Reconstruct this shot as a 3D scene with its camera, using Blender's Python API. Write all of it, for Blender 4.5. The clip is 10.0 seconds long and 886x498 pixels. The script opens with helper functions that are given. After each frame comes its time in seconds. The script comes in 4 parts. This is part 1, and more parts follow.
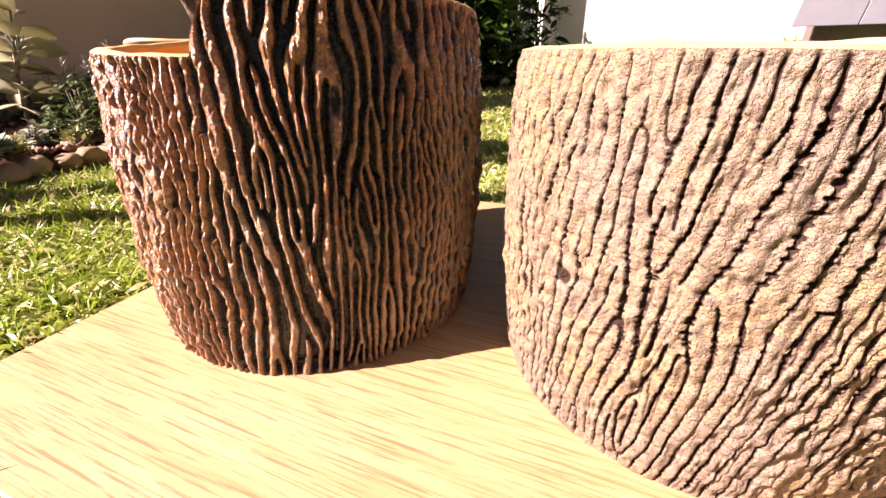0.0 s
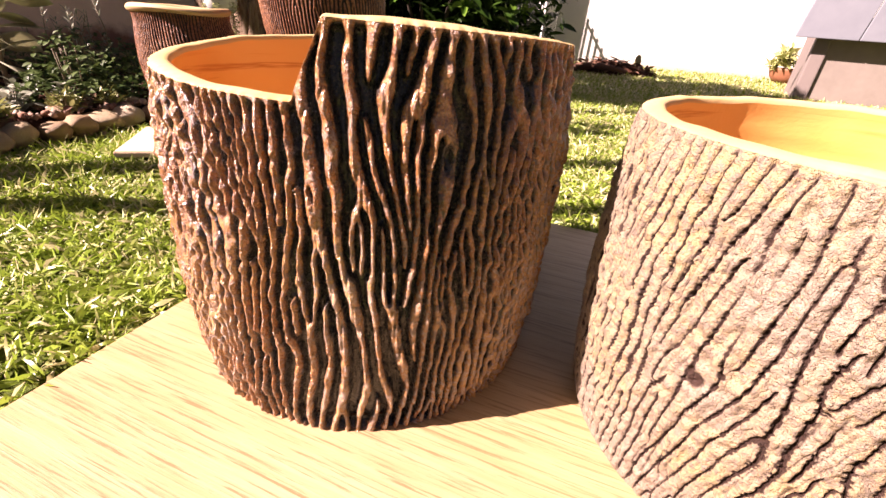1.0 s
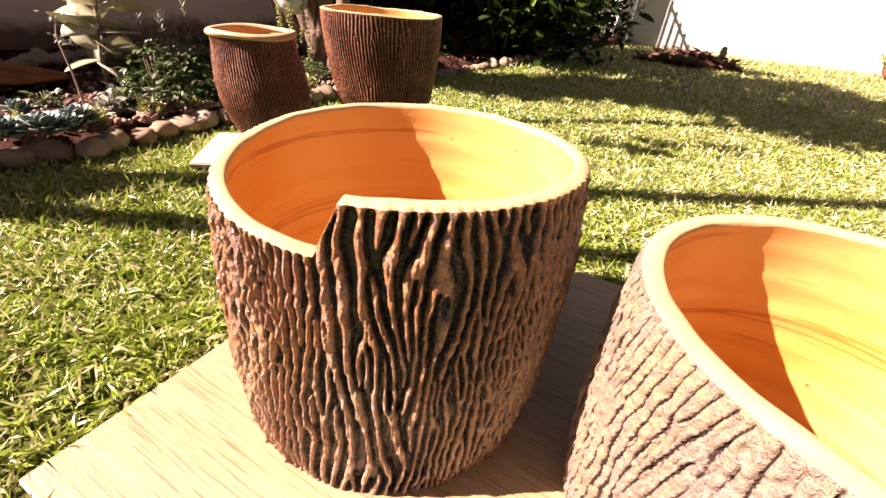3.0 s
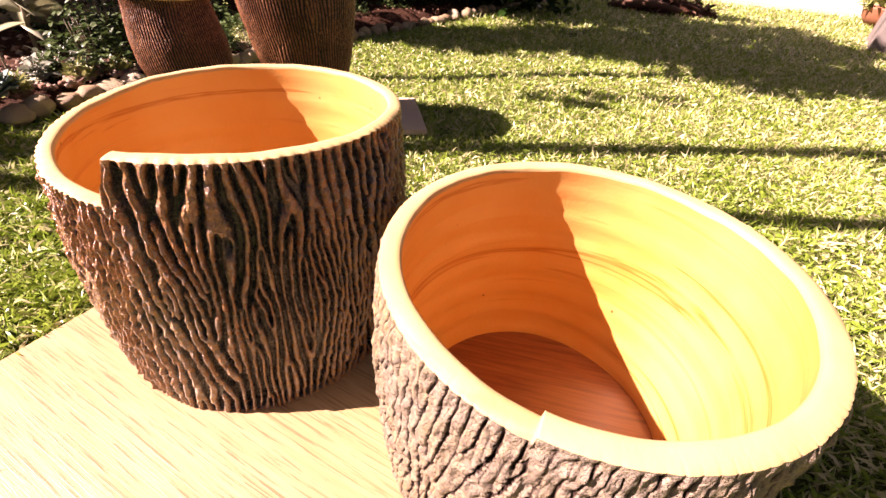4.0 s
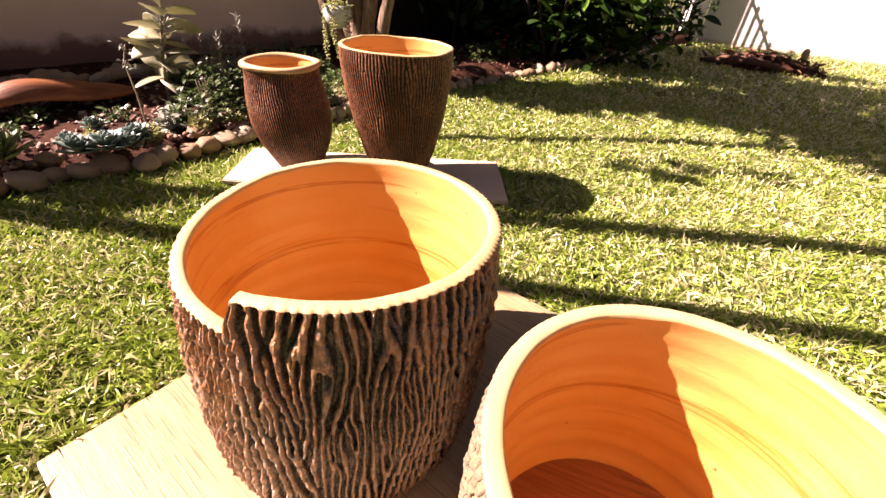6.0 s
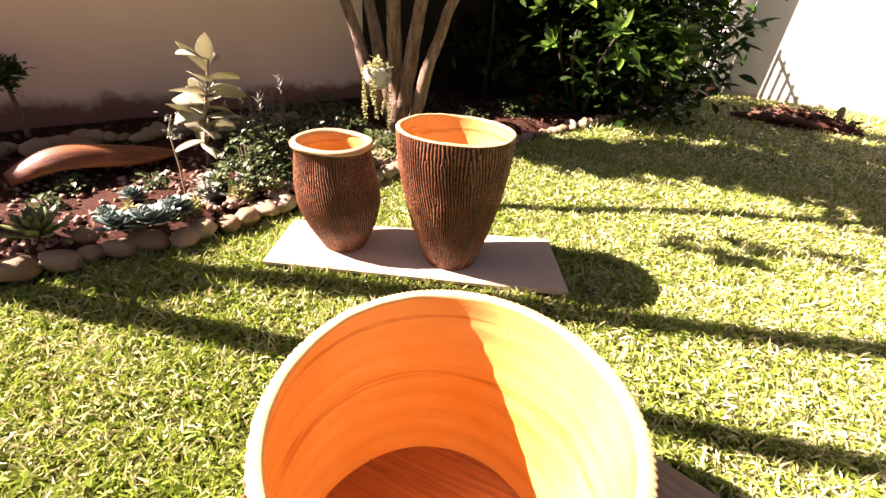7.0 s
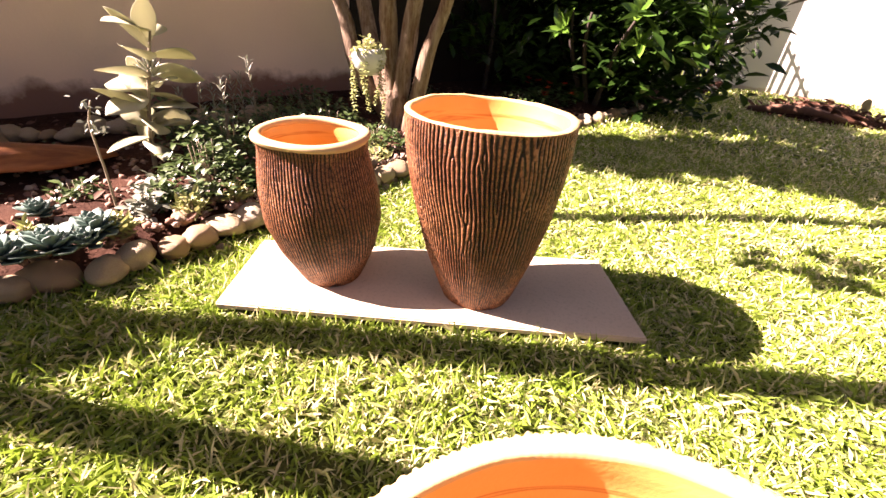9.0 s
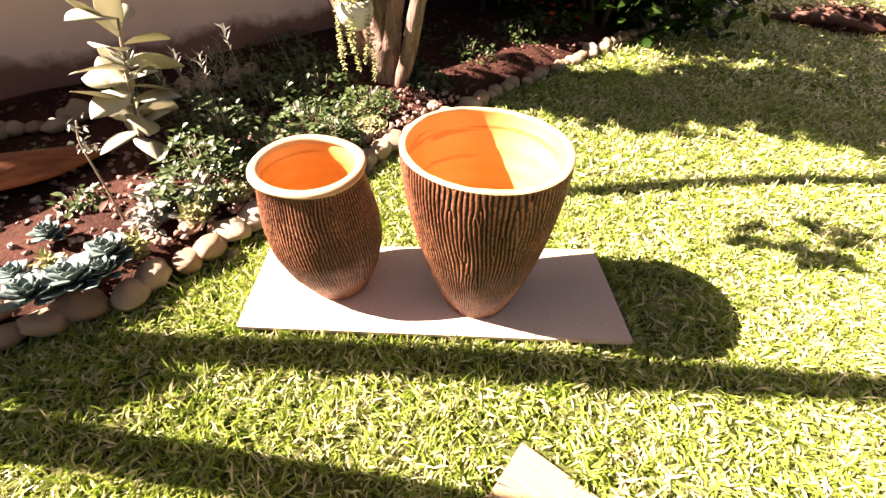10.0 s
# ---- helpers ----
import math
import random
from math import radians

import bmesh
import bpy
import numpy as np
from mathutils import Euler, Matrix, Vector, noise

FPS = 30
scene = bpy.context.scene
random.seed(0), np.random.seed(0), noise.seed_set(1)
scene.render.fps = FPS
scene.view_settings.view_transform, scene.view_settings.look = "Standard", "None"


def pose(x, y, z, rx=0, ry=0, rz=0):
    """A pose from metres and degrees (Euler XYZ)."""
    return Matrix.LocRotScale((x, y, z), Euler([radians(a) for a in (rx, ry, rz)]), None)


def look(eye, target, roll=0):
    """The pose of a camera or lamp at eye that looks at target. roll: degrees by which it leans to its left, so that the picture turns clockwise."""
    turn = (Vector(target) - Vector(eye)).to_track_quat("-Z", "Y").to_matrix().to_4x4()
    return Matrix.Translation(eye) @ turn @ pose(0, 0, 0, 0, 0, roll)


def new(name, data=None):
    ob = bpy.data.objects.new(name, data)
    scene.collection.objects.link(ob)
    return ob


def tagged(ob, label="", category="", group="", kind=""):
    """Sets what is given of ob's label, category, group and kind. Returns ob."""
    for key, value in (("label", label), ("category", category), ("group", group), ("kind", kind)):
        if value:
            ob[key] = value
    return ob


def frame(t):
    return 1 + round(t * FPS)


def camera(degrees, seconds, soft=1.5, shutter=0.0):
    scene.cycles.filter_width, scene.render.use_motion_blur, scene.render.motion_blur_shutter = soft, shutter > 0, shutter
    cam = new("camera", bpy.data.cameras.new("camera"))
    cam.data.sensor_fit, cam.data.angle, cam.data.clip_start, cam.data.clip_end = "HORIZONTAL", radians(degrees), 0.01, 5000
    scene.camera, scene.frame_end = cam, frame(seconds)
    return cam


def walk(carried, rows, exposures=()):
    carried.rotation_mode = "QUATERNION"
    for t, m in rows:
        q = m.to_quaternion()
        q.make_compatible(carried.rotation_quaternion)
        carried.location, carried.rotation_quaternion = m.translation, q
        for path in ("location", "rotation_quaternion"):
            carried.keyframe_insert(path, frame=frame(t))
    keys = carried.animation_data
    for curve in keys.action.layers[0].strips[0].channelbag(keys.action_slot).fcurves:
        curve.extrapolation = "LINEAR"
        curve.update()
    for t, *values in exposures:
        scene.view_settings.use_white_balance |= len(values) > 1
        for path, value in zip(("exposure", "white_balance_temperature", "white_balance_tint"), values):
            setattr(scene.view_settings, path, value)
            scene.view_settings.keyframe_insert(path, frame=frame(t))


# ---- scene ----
cam = camera(93.8, 10.0)
PATH = [
    (0, (0.166, 0.108, 0.313), (-0.046, 1.903, -0.544), -0.8),
    (0.5, (0.099, 0.136, 0.349), (-0.037, 1.902, -0.58), 3.2),
    (1, (0.056, 0.159, 0.366), (-0.042, 1.912, -0.593), 4.6),
    (1.5, (0.036, 0.181, 0.394), (-0.142, 1.905, -0.605), 4.5),
    (1.8, (0.041, 0.198, 0.421), (-0.276, 1.896, -0.586), 3.6),
    (2, (0.053, 0.2, 0.449), (-0.265, 1.883, -0.584), 4.2),
    (2.2, (0.056, 0.206, 0.469), (-0.261, 1.881, -0.577), 4.7),
    (3.3, (0.1231, 0.1880, 0.5110), (-0.1917, 1.8230, -0.5960), 5.8),
    (3.5, (0.1719, 0.1836, 0.5200), (-0.1216, 1.8026, -0.6170), 5.5),
    (4, (0.2942, 0.1868, 0.5370), (0.0285, 1.7393, -0.6950), 4.8),
    (4.5, (0.3843, 0.1444, 0.5200), (-0.0146, 1.7584, -0.5900), 4.1),
    (4.7, (0.4250, 0.1340, 0.5160), (-0.0170, 1.7190, -0.6210), 3.4),
    (5, (0.4359, 0.1359, 0.5250), (-0.0437, 1.7358, -0.5760), 5.8),
    (5.3, (0.3800, 0.1880, 0.5590), (-0.1310, 1.7700, -0.5540), 4.6),
    (5.5, (0.3313, 0.2080, 0.5770), (-0.1967, 1.7402, -0.5960), 2.9),
    (6, (0.2221, 0.2483, 0.6240), (-0.3392, 1.7941, -0.5140), 4.5),
    (6.2, (0.1680, 0.2689, 0.6460), (-0.4045, 1.8323, -0.4630), 5.1),
    (7.3, (0.0070, 0.3758, 0.7130), (-0.6477, 1.9791, -0.2870), 4.9),
    (7.5, (-0.0064, 0.3885, 0.7130), (-0.6466, 2.0011, -0.2800), 5.1),
    (8, (-0.0618, 0.4452, 0.6790), (-0.6618, 2.0809, -0.3010), 5.6),
    (8.5, (-0.1141, 0.5438, 0.6290), (-0.6760, 2.2018, -0.3370), 5.5),
    (9, (-0.1685, 0.6205, 0.5840), (-0.7622, 2.2429, -0.4230), 5.0),
    (9.3, (-0.1880, 0.6680, 0.6380), (-0.7590, 2.2580, -0.4330), 5.6),
    (9.5, (-0.1916, 0.6807, 0.6710), (-0.7191, 2.2228, -0.4890), 7.1),
    (9.8, (-0.2170, 0.7200, 0.7600), (-0.7350, 2.1410, -0.5370), 4.0),
    (10, (-0.2150, 0.7149, 0.7940), (-0.7039, 2.1010, -0.5630), 3.1),
]
walk(cam, [(t, look(eye, target, roll)) for t, eye, target, roll in PATH],
     exposures=((0, 2.10, 6950, 40), (2.2, 2.14, 6950, 40), (4.0, 2.10, 7000, 42), (6.0, 2.15, 7000, 42), (7.4, 2.92, 6850, 39), (10, 3.08, 6850, 37)))

# ---- world, sun, exposure ----
SUN_DIR = Vector((0.94, 0.33, -0.81)).normalized()      # the way the light travels
world = bpy.data.worlds.new("garden_sky")
scene.world = world
world.use_nodes = True
wn = world.node_tree.nodes
sky = wn.new("ShaderNodeTexSky")
sky.sky_type, sky.sun_disc = "NISHITA", False
sky.sun_elevation = math.asin(-SUN_DIR.z)
sky.sun_rotation = math.atan2(-SUN_DIR.x, -SUN_DIR.y)
sky.air_density, sky.dust_density, sky.ozone_density = 1.0, 4.0, 0.4
world.node_tree.links.new(sky.outputs[0], wn["Background"].inputs[0])
wn["Background"].inputs[1].default_value = 0.0125

sun_data = bpy.data.lights.new("sun", "SUN")
sun_data.energy, sun_data.angle, sun_data.color = 5.0, radians(0.55), (1.0, 0.92, 0.79)
sun = new("sun", sun_data)
sun.rotation_euler = SUN_DIR.to_track_quat("-Z", "Y").to_euler()


# ---- materials ----
class Mat:
    """A small node material builder round one Principled BSDF."""

    def __init__(self, name, rough=0.6, spec=0.5):
        self.m = bpy.data.materials.new(name)
        self.m.use_nodes = True
        self.nt = self.m.node_tree
        self.b = self.nt.nodes["Principled BSDF"]
        self.b.inputs["Roughness"].default_value = rough
        self.b.inputs["Specular IOR Level"].default_value = spec
        self.coord = self.nt.nodes.new("ShaderNodeTexCoord").outputs["Object"]

    def node(self, kind, **vals):
        n = self.nt.nodes.new(kind)
        for k, v in vals.items():
            n.inputs[k].default_value = v
        return n

    def link(self, a, b):
        self.nt.links.new(a, b)

    def stretch(self, scale, rot=(0, 0, 0)):
        n = self.nt.nodes.new("ShaderNodeMapping")
        n.inputs["Scale"].default_value = scale
        n.inputs["Rotation"].default_value = rot
        self.link(self.coord, n.inputs["Vector"])
        return n.outputs[0]

    def noise(self, scale, detail=4.0, rough=0.55, vec=None, warp=0.0):
        n = self.node("ShaderNodeTexNoise", Scale=scale, Detail=detail, Roughness=rough, Distortion=warp)
        self.link(vec or self.coord, n.inputs["Vector"])
        return n.outputs["Fac"]

    def ramp(self, fac, *stops):
        n = self.nt.nodes.new("ShaderNodeValToRGB")
        e = n.color_ramp.elements
        while len(e) < len(stops):
            e.new(0.5)
        for el, (p, c) in zip(e, stops):
            el.position = p
            el.color = (*c, 1) if len(c) == 3 else c
        self.link(fac, n.inputs[0])
        return n.outputs[0]

    def mix(self, fac, a, b, mode="MIX"):
        n = self.nt.nodes.new("ShaderNodeMix")
        n.data_type, n.blend_type = "RGBA", mode
        for s, v in ((n.inputs[0], fac), (n.inputs[6], a), (n.inputs[7], b)):
            if isinstance(v, (int, float)):
                s.default_value = v
            elif isinstance(v, tuple):
                s.default_value = (*v, 1)
            else:
                self.link(v, s)
        return n.outputs[2]

    def math(self, op, a, b=0.0):
        n = self.nt.nodes.new("ShaderNodeMath")
        n.operation = op
        for s, v in zip(n.inputs, (a, b)):
            if isinstance(v, (int, float)):
                s.default_value = v
            else:
                self.link(v, s)
        return n.outputs[0]

    def attr(self, name):
        n = self.nt.nodes.new("ShaderNodeAttribute")
        n.attribute_name = name
        return n.outputs["Fac"]

    def per_object(self):
        return self.nt.nodes.new("ShaderNodeObjectInfo").outputs["Random"]

    def per_island(self):
        return self.nt.nodes.new("ShaderNodeNewGeometry").outputs["Random Per Island"]

    def color(self, c):
        if isinstance(c, tuple):
            self.b.inputs["Base Color"].default_value = (*c, 1)
        else:
            self.link(c, self.b.inputs["Base Color"])

    def rough(self, fac, lo, hi):
        n = self.node("ShaderNodeMapRange")
        n.inputs["To Min"].default_value, n.inputs["To Max"].default_value = lo, hi
        self.link(fac, n.inputs["Value"])
        self.link(n.outputs[0], self.b.inputs["Roughness"])

    def bump(self, fac, dist, strength=1.0):
        n = self.node("ShaderNodeBump", Distance=dist, Strength=strength)
        self.link(fac, n.inputs["Height"])
        if self.b.inputs["Normal"].is_linked:
            self.link(self.b.inputs["Normal"].links[0].from_socket, n.inputs["Normal"])
        self.link(n.outputs[0], self.b.inputs["Normal"])

    def translucent(self, col, amount):
        t = self.nt.nodes.new("ShaderNodeBsdfTranslucent")
        if isinstance(col, tuple):
            t.inputs[0].default_value = (*col, 1)
        else:
            self.link(col, t.inputs[0])
        mx = self.nt.nodes.new("ShaderNodeMixShader")
        mx.inputs[0].default_value = amount
        out = self.nt.nodes["Material Output"]
        self.link(self.b.outputs[0], mx.inputs[1])
        self.link(t.outputs[0], mx.inputs[2])
        self.link(mx.outputs[0], out.inputs[0])


def bark_material(name, crest, crest2, mid, furrow, rough, spec, grain=1.0, glaze=0.0, glint=None):
    """Fired clay with carved bark; the colour darkens in the furrows, as shade would."""
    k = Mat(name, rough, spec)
    furrow_shade = k.attr("carving")
    patch = k.noise(9.0, 5, 0.6)
    fine = k.noise(160.0, 4, 0.7)
    speck = k.noise(420.0, 3, 0.7)
    top = k.mix(k.ramp(patch, (0.42, (0, 0, 0)), (0.62, (1, 1, 1))), crest, crest2)
    top = k.mix(k.ramp(fine, (0.42, (0, 0, 0)), (0.60, (1, 1, 1))), top, mid)
    top = k.mix(k.ramp(speck, (0.56, (0, 0, 0)), (0.68, (0.8, 0.8, 0.8))), top, crest2)
    if glint:                                             # silver drifts painted into the colour for sun glints
        drift = k.noise(5.0, 4, 0.6, None, 0.6)
        top = k.mix(k.ramp(k.math("MULTIPLY", drift, k.ramp(fine, (0.35, (0.6, 0.6, 0.6)), (0.6, (1.15, 1.15, 1.15)))), (0.48, (0, 0, 0)), (0.62, (0.45, 0.45, 0.45))), top, glint)
    # shade of the furrows, put into the base colour by carving depth
    k.color(k.mix(k.ramp(k.math("ADD", furrow_shade, k.math("MULTIPLY", k.math("SUBTRACT", fine, 0.5), 0.5)), (0.18, (0, 0, 0)), (0.42, (1, 1, 1))), top, furrow))
    k.rough(fine, rough - 0.12, rough + 0.18)
    k.bump(fine, 0.0045 * grain, 1.0)
    k.bump(speck, 0.0022 * grain, 1.0)
    k.b.inputs["Coat Weight"].default_value = glaze
    k.b.inputs["Coat Roughness"].default_value = 0.12
    return k.m


def clay_material(name, light, dark, stripe, rough=0.55):
    """Wheel-thrown inside wall: a few rings of deeper orange and small pits."""
    k = Mat(name, rough, 0.4)
    ring = k.noise(2.2, 5, 0.6, k.stretch((0.5, 0.5, 9.0)), 0.5)
    ring2 = k.noise(6.0, 4, 0.6, k.stretch((0.4, 0.4, 12.0)), 0.3)
    blot = k.noise(4.0, 4, 0.6)
    base = k.mix(k.ramp(blot, (0.35, (0, 0, 0)), (0.7, (1, 1, 1))), light, dark)
    base = k.mix(k.ramp(ring, (0.56, (0, 0, 0)), (0.59, (0.75, 0.75, 0.75)), (0.63, (0, 0, 0))), base, stripe)
    base = k.mix(k.ramp(ring2, (0.60, (0, 0, 0)), (0.70, (0.35, 0.35, 0.35))), base, stripe)
    pits = k.node("ShaderNodeTexVoronoi", Scale=17.0)
    k.link(k.coord, pits.inputs["Vector"])
    base = k.mix(k.ramp(pits.outputs["Distance"], (0.025, (0.8, 0.8, 0.8)), (0.05, (0, 0, 0))), base, (0.112, 0.035, 0.010))
    k.color(base)
    k.rough(ring, rough - 0.1, rough + 0.15)
    k.bump(ring, 0.0010, 0.7)
    k.bump(k.noise(220.0, 3), 0.0004, 0.7)
    return k.m


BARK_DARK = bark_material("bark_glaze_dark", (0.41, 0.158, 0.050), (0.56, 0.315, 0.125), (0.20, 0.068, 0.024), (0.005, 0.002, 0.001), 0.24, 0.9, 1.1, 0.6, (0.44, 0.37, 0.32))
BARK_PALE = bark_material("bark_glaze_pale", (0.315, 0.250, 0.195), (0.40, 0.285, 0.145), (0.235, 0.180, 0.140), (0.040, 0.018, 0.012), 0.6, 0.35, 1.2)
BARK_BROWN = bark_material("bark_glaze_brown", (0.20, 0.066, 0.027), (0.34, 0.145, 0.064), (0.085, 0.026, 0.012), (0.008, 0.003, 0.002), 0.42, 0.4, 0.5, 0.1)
CLAY_IN = clay_material("raw_clay_inside", (0.64, 0.365, 0.120), (0.60, 0.275, 0.050), (0.36, 0.105, 0.010), 0.42)
CLAY_RIM = clay_material("raw_clay_rim", (0.49, 0.365, 0.180), (0.47, 0.32, 0.13), (0.40, 0.235, 0.080), 0.6)
CLAY_LIP = clay_material("pale_clay_lip", (0.518, 0.350, 0.189), (0.490, 0.308, 0.147), (0.392, 0.224, 0.091), 0.55)

k = Mat("oak_board", 0.38, 0.45)
gv = k.stretch((1.6, 26.0, 20.0))
g1 = k.noise(3.0, 6, 0.6, gv, 0.5)
g2 = k.noise(4.0, 6, 0.66, k.stretch((2.4, 75.0, 50.0)), 0.3)
g3 = k.noise(2.2, 3, 0.5)
c = k.mix(k.ramp(g1, (0.30, (0, 0, 0)), (0.72, (1, 1, 1))), (0.335, 0.225, 0.112), (0.42, 0.305, 0.175))
c = k.mix(k.ramp(g2, (0.52, (0, 0, 0)), (0.62, (0.85, 0.85, 0.85))), c, (0.19, 0.118, 0.058))
c = k.mix(k.ramp(g3, (0.4, (0, 0, 0)), (0.75, (0.40, 0.40, 0.40))), c, (0.40, 0.235, 0.085))
k.color(c)
k.rough(g2, 0.30, 0.48)
k.bump(g2, 0.0008, 0.6)
OAK = k.m

k = Mat("concrete_slab", 0.8, 0.3)
n1, n2 = k.noise(5.0, 6, 0.6), k.noise(120.0, 4, 0.7)
c = k.mix(k.ramp(n1, (0.35, (0, 0, 0)), (0.7, (1, 1, 1))), (0.57, 0.435, 0.315), (0.62, 0.49, 0.365))
c = k.mix(k.ramp(n2, (0.5, (0, 0, 0)), (0.8, (0.5, 0.5, 0.5))), c, (0.294, 0.238, 0.196))
k.color(c)
k.bump(n2, 0.0012, 0.7)
SLAB = k.m

k = Mat("brown_floor", 0.28, 0.5)
g2 = k.noise(7.0, 5, 0.65, k.stretch((1.2, 26.0, 20.0), (0, 0, 0.28)), 0.3)
k.color(k.mix(k.ramp(g2, (0.35, (0, 0, 0)), (0.7, (1, 1, 1))), (0.294, 0.112, 0.042), (0.154, 0.049, 0.021)))
k.bump(g2, 0.0006, 0.5)
POT_FLOOR = k.m

k = Mat("lawn_soil", 0.95, 0.1)
n1, n2 = k.noise(3.0, 6, 0.6), k.noise(90.0, 5, 0.75)
c = k.mix(k.ramp(n1, (0.35, (0, 0, 0)), (0.7, (1, 1, 1))), (0.075, 0.105, 0.018), (0.135, 0.135, 0.045))
c = k.mix(k.ramp(n2, (0.42, (0, 0, 0)), (0.7, (0.9, 0.9, 0.9))), c, (0.036, 0.046, 0.010))
k.color(c)
k.bump(n2, 0.01, 1.0)
LAWN = k.m

k = Mat("red_earth", 0.95, 0.1)
n1, n2 = k.noise(6.0, 6, 0.65), k.noise(70.0, 5, 0.75)
c = k.mix(k.ramp(n1, (0.35, (0, 0, 0)), (0.7, (1, 1, 1))), (0.035, 0.013, 0.008), (0.073, 0.030, 0.018))
c = k.mix(k.ramp(n2, (0.5, (0, 0, 0)), (0.75, (0.8, 0.8, 0.8))), c, (0.133, 0.070, 0.045))
k.color(c)
k.bump(n2, 0.012, 1.0)
EARTH = k.m


def leafy(name, a, b, back, rough=0.45, amount=0.3, island=True, dry=None, spec=0.4):
    k = Mat(name, rough, spec)
    r = k.per_island() if island else k.per_object()
    c = k.mix(r, a, b)
    if dry:
        c = k.mix(k.ramp(r, (dry[0], (0, 0, 0)), (dry[0] + 0.08, (1, 1, 1))), c, dry[1])
    c = k.mix(k.math("MULTIPLY", k.noise(60.0, 3), 0.45), c, back)
    k.color(c)
    k.translucent(c, amount)
    return k.m


k = Mat("grass_blades", 0.36, 0.45)
rnd_b = k.per_island()
sep = k.nt.nodes.new("ShaderNodeSeparateXYZ")
k.link(k.coord, sep.inputs[0])
# random straw, plus paling towards +x in place of sun glare
dry_and_glare = k.math("ADD", rnd_b, k.math("ADD", k.math("MULTIPLY", sep.outputs["X"], 0.07), k.math("MULTIPLY", k.math("SUBTRACT", k.noise(2.6, 4, 0.6), 0.5), 0.7)))
c = k.mix(k.noise(40.0, 2), (0.135, 0.25, 0.015), (0.33, 0.40, 0.062))
c = k.mix(k.ramp(dry_and_glare, (0.58, (0, 0, 0)), (0.82, (1, 1, 1))), c, (0.62, 0.57, 0.31))
k.color(c)
k.translucent(c, 0.34)
GRASS = k.m
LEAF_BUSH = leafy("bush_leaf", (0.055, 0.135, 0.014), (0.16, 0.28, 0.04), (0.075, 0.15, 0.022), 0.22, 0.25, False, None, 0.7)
# darker copy of the shrub leaf, with inner shade put into its colour
LEAF_BUSH_SHADE = leafy("bush_leaf_shade", (0.013, 0.035, 0.006), (0.035, 0.077, 0.010), (0.021, 0.049, 0.009), 0.28, 0.2)
LEAF_CROWN = leafy("crown_leaf", (0.028, 0.063, 0.010), (0.063, 0.105, 0.014), (0.042, 0.070, 0.014), 0.4, 0.25)
LEAF_COVER = leafy("ground_cover_leaf", (0.035, 0.070, 0.017), (0.091, 0.133, 0.038), (0.049, 0.077, 0.021), 0.4, 0.2)
LEAF_YELLOW = leafy("yellow_green_succulent", (0.294, 0.322, 0.098), (0.406, 0.392, 0.168), (0.294, 0.322, 0.126), 0.45, 0.2)
LEAF_ROUND = leafy("round_leaf", (0.42, 0.41, 0.24), (0.62, 0.60, 0.45), (0.48, 0.47, 0.32), 0.35, 0.35, False)
LEAF_AGAVE = leafy("agave_leaf", (0.140, 0.189, 0.063), (0.196, 0.238, 0.091), (0.154, 0.189, 0.070), 0.5, 0.1, False)
LEAF_BLUE = leafy("blue_rosette_leaf", (0.105, 0.160, 0.135), (0.15, 0.215, 0.18), (0.12, 0.175, 0.145), 0.5, 0.1, False)
LEAF_SILVER = leafy("silver_leaf", (0.21, 0.225, 0.165), (0.33, 0.335, 0.27), (0.22, 0.235, 0.18), 0.6, 0.15)
LEAF_LAVENDER = leafy("lavender_leaf", (0.238, 0.252, 0.182), (0.308, 0.315, 0.238), (0.252, 0.266, 0.196), 0.6, 0.15)
PETAL_RED = leafy("red_petal", (0.385, 0.028, 0.014), (0.490, 0.070, 0.021), (0.350, 0.035, 0.014), 0.5, 0.3)

k = Mat("river_stone", 0.62, 0.35)
r = k.per_object()
n1, n2 = k.noise(14.0, 5, 0.6), k.noise(110.0, 4, 0.7)
c = k.ramp(r, (0.0, (0.294, 0.224, 0.133)), (0.35, (0.364, 0.294, 0.189)), (0.65, (0.231, 0.147, 0.077)), (1.0, (0.392, 0.336, 0.252)))
c = k.mix(k.ramp(n1, (0.4, (0, 0, 0)), (0.7, (0.7, 0.7, 0.7))), c, (0.266, 0.175, 0.091))
k.color(c)
k.bump(n2, 0.0016, 0.6)
k.bump(n1, 0.004, 0.6)
STONE = k.m


def plaster(name, a, b, dirt, top):
    k = Mat(name, 0.85, 0.2)
    n1, n2 = k.noise(1.4, 6, 0.6), k.noise(70.0, 4, 0.7)
    sep = k.nt.nodes.new("ShaderNodeSeparateXYZ")
    k.link(k.coord, sep.inputs[0])
    c = k.mix(k.ramp(n1, (0.35, (0, 0, 0)), (0.7, (1, 1, 1))), a, b)
    splash = k.math("ADD", sep.outputs["Z"], k.math("MULTIPLY", k.math("SUBTRACT", k.noise(6.0, 5, 0.65), 0.5), top * 0.7))
    c = k.mix(k.ramp(splash, (top * 0.70, (0.85, 0.85, 0.85)), (top * 0.92, (0, 0, 0))), c, dirt)
    k.color(c)
    k.bump(n2, 0.002, 0.6)
    k.bump(n1, 0.006, 0.4)
    return k.m


PLASTER_GREY = plaster("grey_plaster", (0.74, 0.555, 0.445), (0.79, 0.60, 0.485), (0.15, 0.050, 0.026), 0.25)
# near-black plaster: the shade behind tree and shrubs is in its colour
PLASTER_SHADE = plaster("shade_plaster", (0.014, 0.010, 0.008), (0.024, 0.016, 0.013), (0.021, 0.010, 0.007), 0.3)
